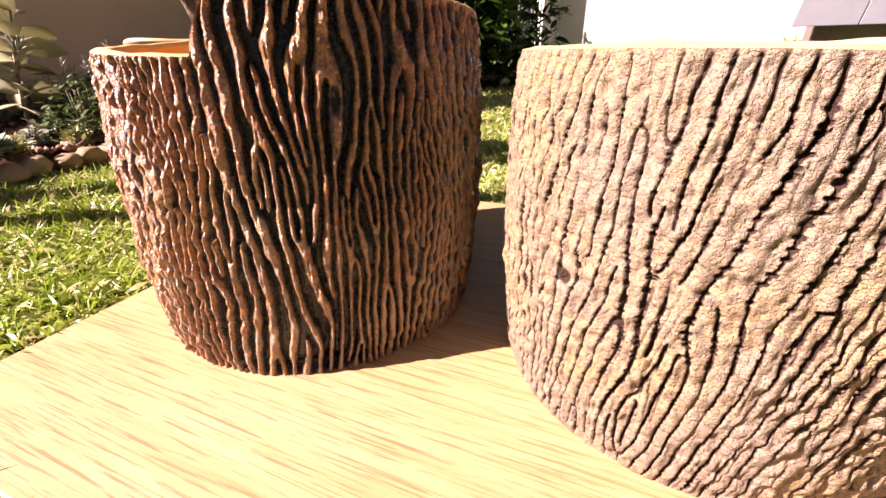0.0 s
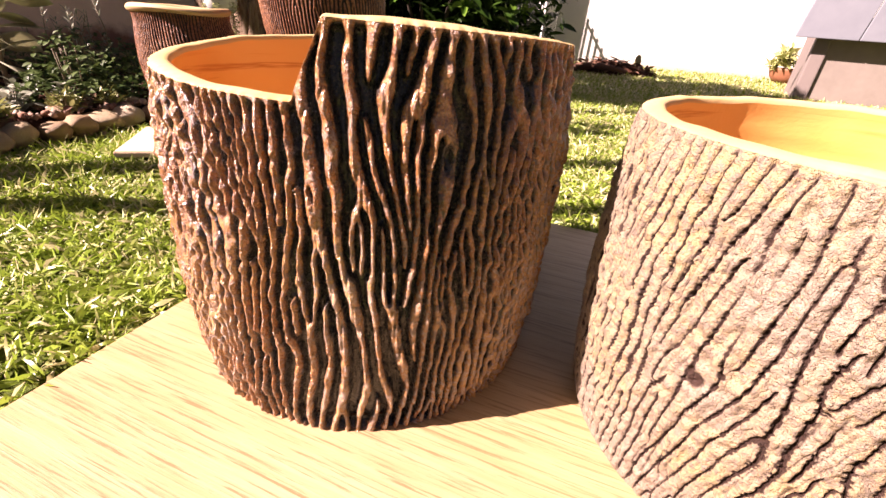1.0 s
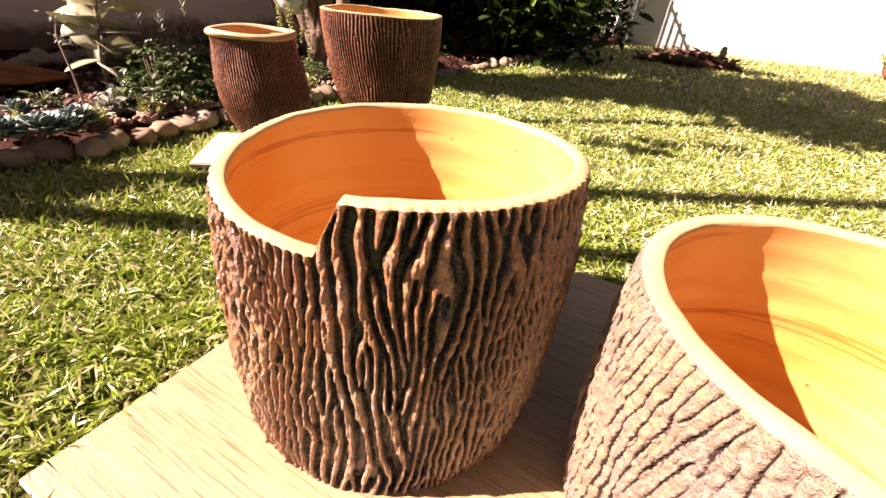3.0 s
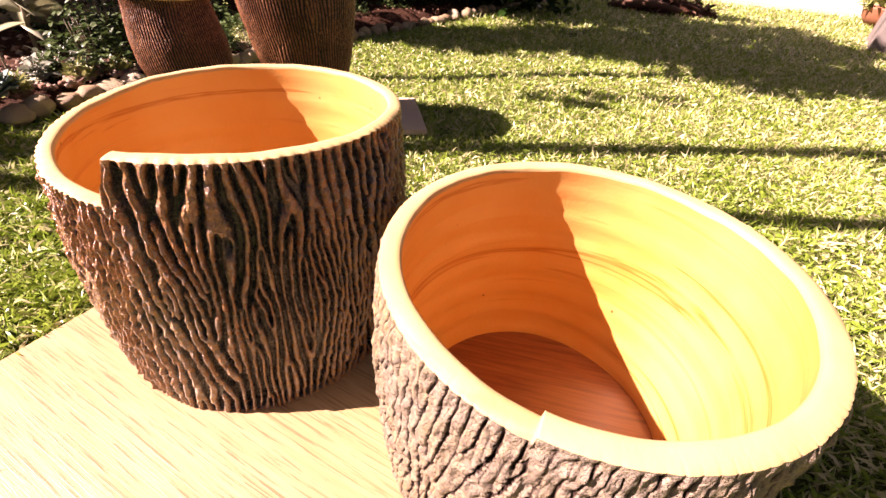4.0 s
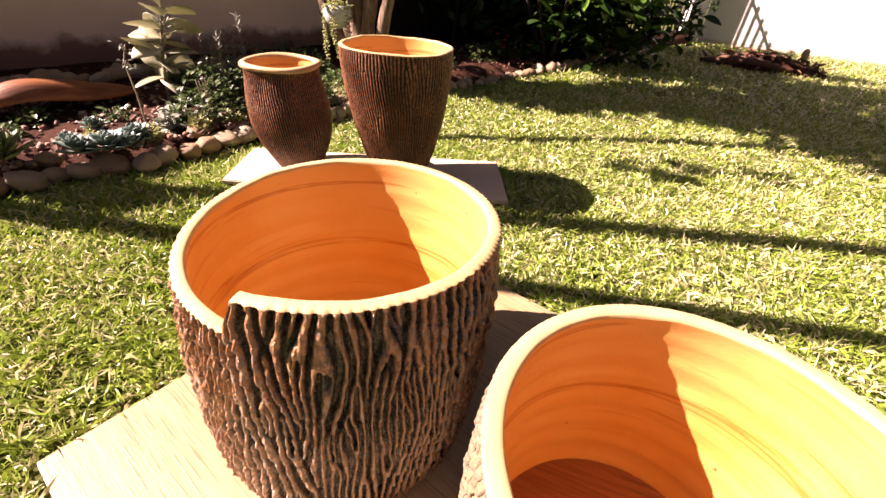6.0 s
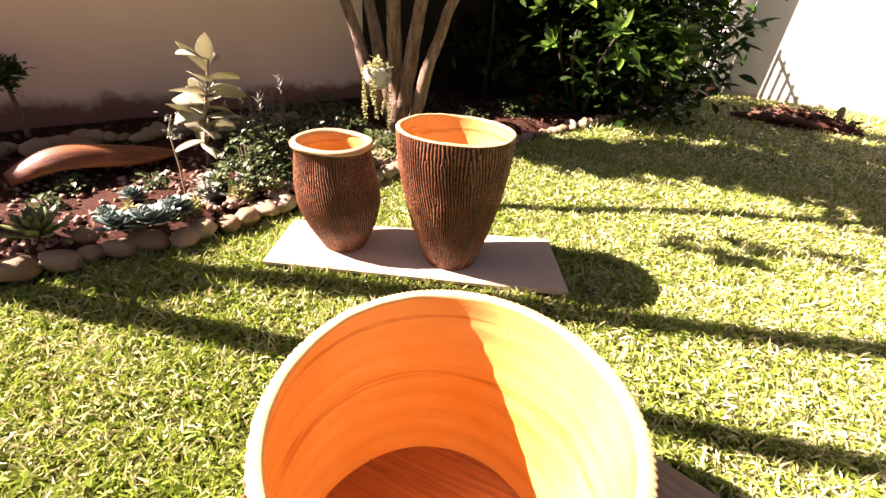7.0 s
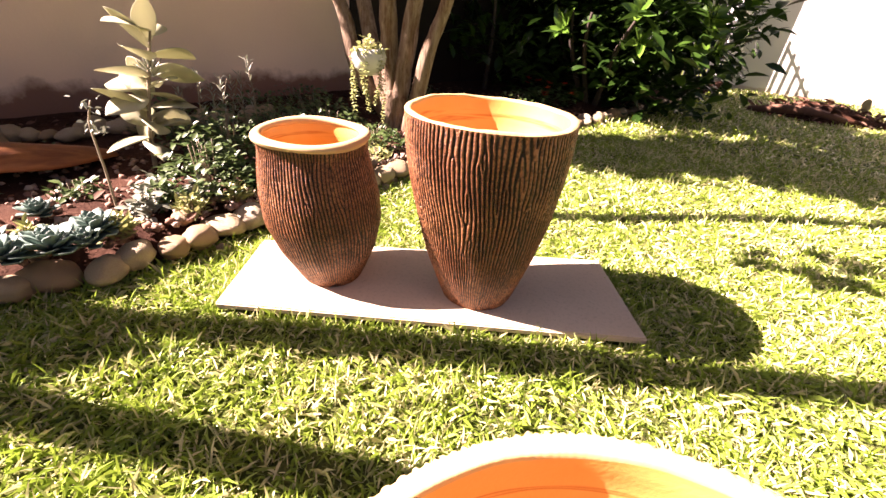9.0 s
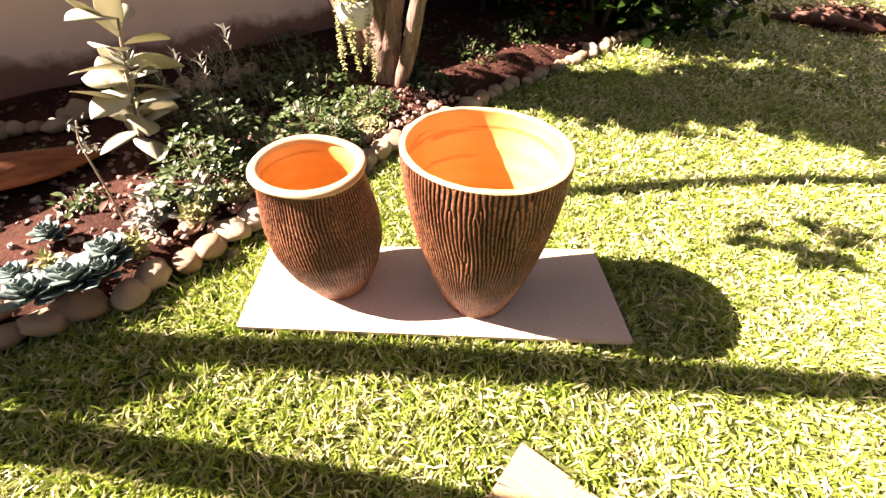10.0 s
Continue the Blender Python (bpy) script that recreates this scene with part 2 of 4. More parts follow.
PLASTER_WHITE = plaster("white_plaster", (0.70, 0.69, 0.665), (0.74, 0.73, 0.70), (0.56, 0.47, 0.39), 0.06)

k = Mat("tree_bark", 0.85, 0.2)
n1 = k.noise(5.0, 6, 0.65, k.stretch((9.0, 9.0, 1.2)), 0.6)
n2 = k.noise(40.0, 5, 0.7, k.stretch((2.0, 2.0, 0.5)))
c = k.mix(k.ramp(n1, (0.38, (0, 0, 0)), (0.62, (1, 1, 1))), (0.140, 0.081, 0.049), (0.294, 0.217, 0.154))
c = k.mix(k.ramp(n2, (0.5, (0, 0, 0)), (0.72, (0.8, 0.8, 0.8))), c, (0.077, 0.042, 0.028))
k.color(c)
k.bump(n1, 0.012, 0.9)
k.bump(n2, 0.004, 0.8)
TREE = k.m

k = Mat("dry_sheath", 0.5, 0.4)
n1 = k.noise(4.0, 5, 0.6, k.stretch((1.0, 12.0, 12.0)), 0.4)
c = k.mix(k.ramp(n1, (0.35, (0, 0, 0)), (0.7, (1, 1, 1))), (0.154, 0.042, 0.014), (0.308, 0.112, 0.035))
k.color(c)
k.bump(n1, 0.003, 0.8)
SHEATH = k.m


def plain(name, a, b, rough=0.6, scale=30.0, depth=0.001, metal=0.0):
    k = Mat(name, rough, 0.4)
    n = k.noise(scale, 5, 0.65)
    k.color(k.mix(n, a, b))
    k.rough(n, max(rough - 0.12, 0.05), min(rough + 0.12, 1))
    k.bump(n, depth, 0.6)
    k.b.inputs["Metallic"].default_value = metal
    return k.m


TERRACOTTA = plain("terracotta", (0.252, 0.091, 0.049), (0.322, 0.133, 0.070), 0.7)
WHITE_POT = plain("white_glazed_pot", (0.518, 0.504, 0.476), (0.560, 0.553, 0.532), 0.35)
STEM = plain("green_brown_stem", (0.182, 0.140, 0.084), (0.252, 0.203, 0.133), 0.7)
# shrub and hedge stems, darkened in colour to sink into the shade
STEM_SHADE = plain("shade_stem", (0.032, 0.021, 0.015), (0.052, 0.036, 0.027), 0.8)
SHEET = plain("painted_sheet", (0.125, 0.135, 0.16), (0.175, 0.185, 0.21), 0.5, 8.0)
SHED_WALL = plain("shed_render", (0.154, 0.126, 0.108), (0.238, 0.203, 0.175), 0.8, 12.0)
# darker shed tone that carries the corner's shade in its colour
SHED_SHADE = plain("shed_side_shade", (0.154, 0.126, 0.119), (0.196, 0.161, 0.147), 0.8, 12.0)
IRON = plain("painted_iron", (0.070, 0.070, 0.077), (0.098, 0.098, 0.105), 0.45)
BARK_CHIP = plain("bark_mulch", (0.084, 0.038, 0.025), (0.182, 0.091, 0.056), 0.9, 60.0)
k = Mat("gravel", 0.8, 0.3)
k.color(k.ramp(k.per_island(), (0.0, (0.210, 0.098, 0.063)), (0.4, (0.294, 0.189, 0.140)), (0.7, (0.364, 0.294, 0.238)), (1.0, (0.154, 0.077, 0.049))))
k.bump(k.noise(150.0, 4), 0.001, 0.6)
GRAVEL = k.m
CACTUS = plain("cactus_skin", (0.224, 0.196, 0.084), (0.280, 0.252, 0.126), 0.6)


# ---- mesh helpers ----
def mesh_object(name, verts, faces, material, parent=None, label="", smooth=True):
    me = bpy.data.meshes.new(name)
    me.from_pydata([tuple(v) for v in verts], [], [tuple(int(i) for i in q) for q in faces])
    me.materials.append(material)
    if smooth:
        me.polygons.foreach_set("use_smooth", [True] * len(me.polygons))
    me.update()
    ob = new(name, me)
    ob.parent = parent
    return tagged(ob, label)


def part(name, bm, material, parent=None, label="", smooth=True):
    """Links a bmesh as one mesh object under a thing or under a part."""
    me = bpy.data.meshes.new(name)
    bmesh.ops.recalc_face_normals(bm, faces=bm.faces)
    bm.to_mesh(me)
    bm.free()
    me.materials.append(material)
    me.polygons.foreach_set("use_smooth", [smooth] * len(me.polygons))
    ob = new(name, me)
    ob.parent = parent
    return tagged(ob, label)


def thing(name, place, label, category, group="", turn=0.0):
    ob = new(name)
    ob.empty_display_size = 0.05
    ob.location = place
    ob.rotation_euler = (0, 0, radians(turn))
    return tagged(ob, label, category, group)


def fast_mesh(name, verts, tris, material, quads=False):
    """A large mesh from numpy arrays, straight into the buffers."""
    n = 4 if quads else 3
    me = bpy.data.meshes.new(name)
    me.vertices.add(len(verts))
    me.vertices.foreach_set("co", np.asarray(verts, np.float32).ravel())
    f = np.asarray(tris, np.int32).ravel()
    me.loops.add(len(f))
    me.loops.foreach_set("vertex_index", f)
    me.polygons.add(len(f) // n)
    me.polygons.foreach_set("loop_start", np.arange(0, len(f), n, dtype=np.int32))
    me.polygons.foreach_set("loop_total", np.full(len(f) // n, n, np.int32))
    me.polygons.foreach_set("use_smooth", np.ones(len(f) // n, bool))
    me.materials.append(material)
    me.update(calc_edges=True)
    return me


def grid_faces(nu, nv, closed=True):
    """Quads of a nu x nv grid of vertices, row by row; closed in u."""
    i, j = np.meshgrid(np.arange(nu if closed else nu - 1), np.arange(nv - 1))
    a = j * nu + i
    b = j * nu + (i + 1) % nu
    return np.stack([a, b, b + nu, a + nu], -1).reshape(-1, 4)


def box(bm, lo, hi, bevel=0.0, segs=2):
    m = Matrix.Translation([(a + b) / 2 for a, b in zip(lo, hi)]) @ Matrix.Diagonal((*[b - a for a, b in zip(lo, hi)], 1))
    out = bmesh.ops.create_cube(bm, size=1, matrix=m)
    if bevel:
        es = list({e for v in out["verts"] for e in v.link_edges})
        bmesh.ops.bevel(bm, geom=es, offset=bevel, segments=segs, affect="EDGES", profile=0.6)


def tube(points, radii, sides=10, wobble=0.0, seed=0, cap=True):
    """Vertices and faces of a tapered tube along points."""
    rnd = random.Random(seed)
    pts = [Vector(p) for p in points]
    verts, faces = [], []
    for i, p in enumerate(pts):
        d = (pts[min(i + 1, len(pts) - 1)] - pts[max(i - 1, 0)]).normalized()
        x = d.orthogonal().normalized() if i == 0 else (x - d * x.dot(d)).normalized()
        y = d.cross(x)
        for s in range(sides):
            a = 2 * math.pi * s / sides
            r = radii[i] * (1 + wobble * (rnd.random() - 0.5) * 2)
            verts.append(p + (x * math.cos(a) + y * math.sin(a)) * r)
    n = len(pts)
    for i in range(n - 1):
        for s in range(sides):
            t = (s + 1) % sides
            faces.append((i * sides + s, i * sides + t, (i + 1) * sides + t, (i + 1) * sides + s))
    if cap:
        faces.append(tuple(range(sides - 1, -1, -1)))
        faces.append(tuple((n - 1) * sides + s for s in range(sides)))
    return verts, faces


def smooth_line(points, n):
    """n points of a Catmull-Rom curve through points."""
    p = [Vector(q) for q in points]
    p = [p[0] * 2 - p[1], *p, p[-1] * 2 - p[-2]]
    out = []
    for i in range(n):
        u = i / (n - 1) * (len(p) - 3)
        j = min(int(u), len(p) - 4)
        t = u - j
        a, b, c2, d = p[j:j + 4]
        out.append(0.5 * ((2 * b) + (c2 - a) * t + (2 * a - 5 * b + 4 * c2 - d) * t * t + (3 * b - a - 3 * c2 + d) * t ** 3))
    return out


def leaf_grid(length, width, fold=0.25, droop=0.25, nu=5, shape=0.9):
    """A leaf along +x with a folded midrib: vertices and faces."""
    verts, faces = [], []
    for i in range(nu + 1):
        t = i / nu
        w = width * 0.5 * max(math.sin(math.pi * min(t ** shape, 1.0)), 0.0) ** 0.8
        w = max(w, width * 0.02)
        x, z = length * t, -droop * length * t * t
        verts += [(x, -w, z + fold * w), (x, 0, z), (x, w, z + fold * w)]
    for i in range(nu):
        a = 3 * i
        faces += [(a, a + 3, a + 4, a + 1), (a + 1, a + 4, a + 5, a + 2)]
    return verts, faces


def scatter_leaves(places, lengths, base, seed=0):
    """Many copies of a leaf (verts, faces) joined: places are 4x4 matrices."""
    bv, bf = np.array(base[0], float), np.array(base[1], int)
    nv = len(bv)
    allv = np.empty((len(places) * nv, 3))
    allf = np.empty((len(places) * len(bf), 4), int)
    for i, (m, s) in enumerate(zip(places, lengths)):
        a = np.array(m)
        allv[i * nv:(i + 1) * nv] = bv * s @ a[:3, :3].T + a[:3, 3]
        allf[i * len(bf):(i + 1) * len(bf)] = bf + i * nv
    return allv, allf


# ---- the setting ----
EDGE = ((-0.6, -1.75), (0.35, -1.48), (0.6, -1.36), (0.77, -1.265), (0.92, -1.20), (1.03, -1.115), (1.15, -1.08), (1.35, -1.03), (1.7, -0.95), (1.93, -0.875),
        (2.62, -0.66), (3.17, -0.43), (4.1, -0.06), (5.08, 0.33), (6.6, 0.92), (9.0, 1.9))
EDGE_Y, EDGE_X = zip(*EDGE)


def bed_edge(y):
    return np.interp(y, EDGE_Y, EDGE_X)


def wall_line(y):
    return np.where(np.asarray(y) < 3.8, -2.32 + 0.40 * (np.asarray(y) - 1.3), -1.32 + 0.776 * (np.asarray(y) - 3.8))


def hills(x, y, seed=0):
    """Soft unevenness made of a few waves."""
    r = np.random.RandomState(seed)
    z = 0
    for i in range(14):
        f, a, p = r.uniform(4, 26), r.uniform(0, 6.28), r.uniform(0, 6.28)
        z = z + np.sin(f * (x * np.cos(a) + y * np.sin(a)) + p) / f
    return z


lawn_bm = bmesh.new()
bmesh.ops.create_grid(lawn_bm, x_segments=60, y_segments=60, size=150)
lawn = part("ground", lawn_bm, LAWN, None, "short green lawn with straw and bare soil between the blades")
tagged(lawn, category="lawn", kind="structure")

# raised planting bed between the edging and the walls
us, vs = 170, 34
yy = np.linspace(-0.6, 6.6, us)
V = []
for v in np.linspace(0, 1, vs):
    x = bed_edge(yy) * (1 - v) + wall_line(yy) * v
    z = 0.012 + 0.05 * min(v * 6, 1) + 0.04 * v + 0.010 * hills(x * 3, yy * 3, 3)
    V.append(np.stack([x, yy, z], -1))
bed = new("ground_bed", fast_mesh("ground_bed", np.concatenate(V), grid_faces(us, vs, False), EARTH, True))
tagged(bed, "dark red garden soil in a raised planting bed", "soil", kind="structure")


def wall_between(name, a, b, height, thick, material, label, base=-0.1):
    """A straight wall from a to b with a slightly rounded top; its front stands on the line."""
    a, b = Vector((*a, 0)), Vector((*b, 0))
    d = b - a
    bm = bmesh.new()
    box(bm, (0, 0, base), (d.length, thick, height), 0.012)
    ob = part(name, bm, material, None, label, False)
    ob.location = a
    ob.rotation_euler = (0, 0, math.atan2(d.y, d.x))
    return tagged(ob, category="wall", kind="structure")


wall_between("wall_west", (-3.40, -1.4), (-1.68, 2.9), 0.93, 0.15, PLASTER_GREY, "grey plastered garden wall with soil splashed on its foot")
wall_between("wall_corner", (-1.679, 2.903), (-1.32, 3.8), 1.2, 0.15, PLASTER_SHADE, "stretch of garden wall behind the tree, coloured dark for its shade")
wall_between("wall_north", (-1.32, 3.8), (0.0, 5.5), 1.45, 0.15, PLASTER_SHADE, "garden wall behind the shrubs, coloured near black for its shade")
wall_between("wall_east", (1.0, 6.80), (8.0, 6.0), 2.6, 0.15, PLASTER_WHITE, "bright white plastered boundary wall in full sun")

wall_between("wall_pillar", (0.80, 6.55), (0.995, 6.795), 2.4, 0.12, PLASTER_WHITE, "shaded white end pillar of the boundary wall")

# picket fence that meets the white wall
fence = thing("metal_fence", (0.02, 5.53, 0), "dark metal picket fence with a top rail against the white wall", "fence")
fd = Vector((0.78, 1.01, 0))
for zz in (0.12, 1.0):
    v, f = tube([Vector((0, 0, zz)), fd + Vector((0, 0, zz))], [0.014, 0.014], 8)
    mesh_object("rail", v, f, IRON, fence)
bar_v, bar_f = tube([(0, 0, -0.05), (0, 0, 1.06)], [0.011, 0.009], 8)
bar = mesh_object("picket", bar_v, bar_f, IRON, fence)
for i in range(1, 19):
    b2 = bpy.data.objects.new("picket", bar.data)
    scene.collection.objects.link(b2)
    b2.parent = fence
    b2.location = fd * (i / 18)


# ---- carved pots ----
def field(seed, nv, nu, dz, ds, lz, ls):
    """A smooth random field on the unrolled wall, with lengths lz up and ls round it, of unit spread."""
    r = np.random.RandomState(seed)
    f = np.fft.fft2(r.normal(size=(nv, nu)))
    ky, kx = np.meshgrid(np.fft.fftfreq(nv, dz) * 2 * np.pi, np.fft.fftfreq(nu, ds) * 2 * np.pi, indexing="ij")
    g = np.real(np.fft.ifft2(f * np.exp(-0.5 * ((ky * lz) ** 2 + (kx * ls) ** 2))))
    return g / g.std()


def carve(theta, z, radius, n, seed, slant=0.0, slant_at=0.0, pairs=40, wander=1.0, knots=(), groove=0.40, rough=0.10, plates=False, fan=0.0, pull=0.55):
    """Height of carved bark, 0 in the furrows to 1 on the crests: wandering ridges that fork and end."""
    nv, nu = theta.shape
    dz, ds = z[-1].mean() / nv, 2 * np.pi * radius / nu
    F = lambda s, lz, ls: field(seed * 100 + s, nv, nu, dz, ds, lz, ls)
    r = np.random.RandomState(seed)
    th = theta.copy()
    for kt, kz, size, tall in knots:                      # the grain bends round a knot
        d = (th - kt + np.pi) % (2 * np.pi) - np.pi
        g = np.exp(-((d * radius / size) ** 2 + ((z - kz) / tall) ** 2))
        th = th - pull * d * g
    ph = n * th - slant * z * (0.55 + 0.45 * np.cos(theta - slant_at))
    ph = ph - fan * np.sin(theta + 1.6)                   # coarser in front, finer round the sides
    ph = ph + wander * (2.2 * F(1, 0.045, 0.03) + 0.70 * F(2, 0.018, 0.010) + (0.30 if plates else 0.20) * F(3, 0.006, 0.004))
    w = theta + 1j * z / radius * 0.55
    for i in range(pairs):                                # forks and ends of ridges
        a = r.uniform(0, 2 * np.pi) + 1j * r.uniform(-0.02, 0.36) / radius * 0.55
        b = a + r.uniform(-0.16, 0.16) + 1j * r.choice([-1, 1]) * r.uniform(0.04, 0.14) / radius * 0.55
        ph = ph + np.angle(np.sin((w - a) / 2)) - np.angle(np.sin((w - b) / 2))
    q = np.abs((ph / np.pi) % 2 - 1)
    wd = np.clip(groove * (1 + 0.38 * F(4, 0.03, 0.010)), 0.10, 0.9)
    cut = 1 / (1 + np.exp(-1.7 * F(5, 0.030, 0.006) - 2.0))
    if plates:
        gz, gs = np.gradient(ph, dz, ds)
        g = np.hypot(gz, gs)
        g = np.clip(g, 0.35 * np.median(g), 1.6 * np.median(g))
        h = 1 - np.exp(-(q * np.pi / g / (wd * 0.0057)) ** 3) * cut
    else:                                                 # rounded cords with deep gaps
        cord = np.clip((q - wd * 0.52) / (1 - wd * 0.52), 0, 1)
        h = 1 - (1 - np.sqrt(np.clip(1 - (1 - cord) ** 2, 0, 1))) * (0.55 + 0.45 * cut)
    if plates:                                            # flat plates parted by narrow cracks
        n2 = int(n * 1.7)
        q2 = np.abs(((n2 * th - 1.7 * slant * z * (0.55 + 0.45 * np.cos(theta - slant_at)) + 2.6 * F(11, 0.02, 0.012) + 0.8 * F(12, 0.006, 0.004)) / np.pi) % 2 - 1)
        h = h - 0.10 * (1 - np.clip(q * 2.5, 0, 1)) + 0.06 * F(6, 0.012, 0.008)
        h = h - 0.34 * np.exp(-(q2 / 0.24) ** 2) / (1 + np.exp(-2.5 * F(13, 0.016, 0.008)))
    else:
        n2 = int(n * 2.1)
        q2 = np.abs(((n2 * th + 2.4 * F(11, 0.03, 0.010) + 0.7 * F(12, 0.008, 0.004)) / np.pi) % 2 - 1)
        h = h - 0.05 * F(6, 0.020, 0.012) - 0.20 * np.exp(-(q2 / 0.30) ** 2) / (1 + np.exp(-2.5 * F(13, 0.03, 0.008)))
    for kt, kz, size, tall in knots:                      # the hollow in the knot
        d = ((theta - kt + np.pi) % (2 * np.pi) - np.pi) * radius
        h = h * (1 - 0.85 * np.exp(-((d / (size * 0.20)) ** 2 + ((z - kz) / (tall * 0.22)) ** 2)))
    # depth mask that later darkens the furrows' colour
    furrow_shade = np.clip(1 - h, 0, 1)
    h = h + rough * (0.8 * F(7, 0.0032, 0.0021) + 0.5 * F(8, 0.012, 0.0028)) * np.clip(h + 0.2, 0, 1)
    return h, furrow_shade


def bark_cylinder(name, place, rings, rim_z, depth, carving, materials, wall, nu, nv, label, group, floor=None, lip=None):
    """A pot with a carved outside, a cut rim and a thrown inside.
    rings: (height share, centre x, centre y, radius); rim_z: height of the rim by angle; all from the pot's foot."""
    pot = thing(name, place, label, "pot", group)
    th = np.linspace(0, 2 * np.pi, nu, endpoint=False)
    sh, cx, cy, rr = (np.array(q) for q in zip(*rings))

    def at(t, values):
        fine = np.linspace(-0.3, 1.3, 321)
        soft = np.interp(fine, sh, values) + np.where(fine < 0, fine * (values[1] - values[0]) / (sh[1] - sh[0]), 0) \
            + np.where(fine > 1, (fine - 1) * (values[-1] - values[-2]) / (sh[-1] - sh[-2]), 0)
        soft = np.convolve(np.pad(soft, 12, "edge"), np.hanning(25) / np.hanning(25).sum(), "valid")
        return np.interp(t, fine, soft)

    top = rim_z(th)
    tt = np.linspace(0, 1, nv)
    T, TH = np.meshgrid(tt, th, indexing="ij")
    Z = T * top[None, :]
    h, furrow_shade = carve(TH, Z, rr.mean(), *carving[:2], **carving[2])
    edge = np.clip(np.minimum((top[None, :] - Z) / 0.008, 0.25 + Z / 0.014), 0, 1)
    R = at(T, rr) + (h - 1) * depth * (0.14 + 0.86 * edge * edge * (3 - 2 * edge))
    X, Y = at(T, cx) + R * np.cos(TH), at(T, cy) + R * np.sin(TH)
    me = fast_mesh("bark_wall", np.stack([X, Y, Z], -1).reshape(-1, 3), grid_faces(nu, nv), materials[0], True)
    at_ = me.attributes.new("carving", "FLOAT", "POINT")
    at_.data.foreach_set("value", (furrow_shade * (0.15 + 0.85 * edge)).astype(np.float32).ravel())
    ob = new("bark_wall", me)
    ob.parent = pot
    tagged(ob, "carved bark relief with furrows coloured dark for shade")
    # rim: from the carved edge over a softly rounded cut to the inside
    uneven = 0.0008 * np.sin(5 * th + 1) + 0.0005 * np.sin(11 * th + 2) + 0.0003 * np.sin(23 * th)
    rows = []
    r0 = R[-1]
    r1 = at(1.0, rr) - wall + 0 * th
    for s, dz in ((0.0, 0.0), (0.03, 0.0004), (0.12, 0.0012), (0.35, 0.0022), (0.65, 0.0025), (0.88, 0.0020), (0.97, 0.0006), (1.0, -0.003)):
        q = r0 * (1 - s) + r1 * s
        rows.append(np.stack([cx[-1] + q * np.cos(th), cy[-1] + q * np.sin(th), top + dz + uneven * min(s * 3, 1)], -1))
    ob = new("rim", fast_mesh("rim", np.concatenate(rows), grid_faces(nu, len(rows)), materials[1], True))
    ob.parent = pot
    tagged(ob, "smooth pale clay rim")
    rows = []
    low = 0.0 if floor is None else floor
    rows.append(np.stack([cx[-1] + r1 * np.cos(th), cy[-1] + r1 * np.sin(th), top - 0.003 + uneven], -1))
    for t in np.linspace(0.975, 0, 40):
        z = (top - 0.003) * t + low * (1 - t) if t > 0 else np.full(nu, low)
        tz = z / top
        ripple = 0.0011 * np.sin(z * 150 + 2 * np.sin(th)) + 0.0006 * np.sin(z * 330 + 3 * np.sin(2 * th + 1))
        q = at(tz, rr) - wall + ripple * (1 - t ** 8)
        rows.append(np.stack([at(tz, cx) + q * np.cos(th), at(tz, cy) + q * np.sin(th), z], -1))
    v = np.concatenate(rows)
    f = grid_faces(nu, len(rows))[:, ::-1]
    ob = new("inner_wall", fast_mesh("inner_wall", v, f, materials[2], True))
    ob.parent = pot
    tagged(ob, "orange unglazed inside with throwing rings")
    if floor is not None:
        q = at(np.array([floor / top.mean()]), rr)[0] - wall * 0.6
        v = [(cx[0], cy[0], floor - 0.002)] + [(cx[0] + q * math.cos(a), cy[0] + q * math.sin(a), floor) for a in np.linspace(0, 2 * np.pi, 48, endpoint=False)]
        mesh_object("pot_floor", v, [(0, 1 + i, 1 + (i + 1) % 48) for i in range(48)], materials[3], pot, "smooth reddish-brown floor" if materials[3] is POT_FLOOR else "")
    if lip:
        lr, lz = lip
        rows = []
        for a in np.linspace(0, 2 * np.pi, 14, endpoint=False):
            q = at(1.0, rr) - wall * 0.5 + lr * np.cos(a) * 1.25
            rows.append(np.stack([cx[-1] + q * np.cos(th), cy[-1] + q * np.sin(th), top - lz + lr * np.sin(a) + 0.0012 * np.sin(3 * th + a)], -1))
        rows.append(rows[0])
        ob = new("lip", fast_mesh("lip", np.concatenate(rows), grid_faces(nu, len(rows)), materials[1], True))
        ob.parent = pot
        tagged(ob, "rounded pale clay lip")
    return pot


BOARD_TOP = 0.014
FRONT_POTS = "bark-carved pots on the wooden board"


def step_rim(z_high, z_low, angle, width=0.12):
    """A rim that sinks all the way round and steps up at one place."""
    def f(th):
        s = ((th - angle) % (2 * np.pi)) / (2 * np.pi)
        z = z_high + (z_low - z_high) * s + 0.002 * np.sin(4 * np.pi * s)
        up = np.clip((s - 1 + width / 6.283) / (width / 6.283), 0, 1)
        return z + (z_high - z_low) * up
    return f


def dip_rim(z, dip, angle):
    """A level rim with a low place that climbs back to one side of a small step."""
    def f(th):
        s = ((angle - th) % (2 * np.pi))
        up = np.clip((2 * np.pi - s) / 0.22, 0, 1)
        return z + 0.003 * np.sin(th * 1.0 + 2.2) - dip * np.exp(-s / 0.55) * up
    return f


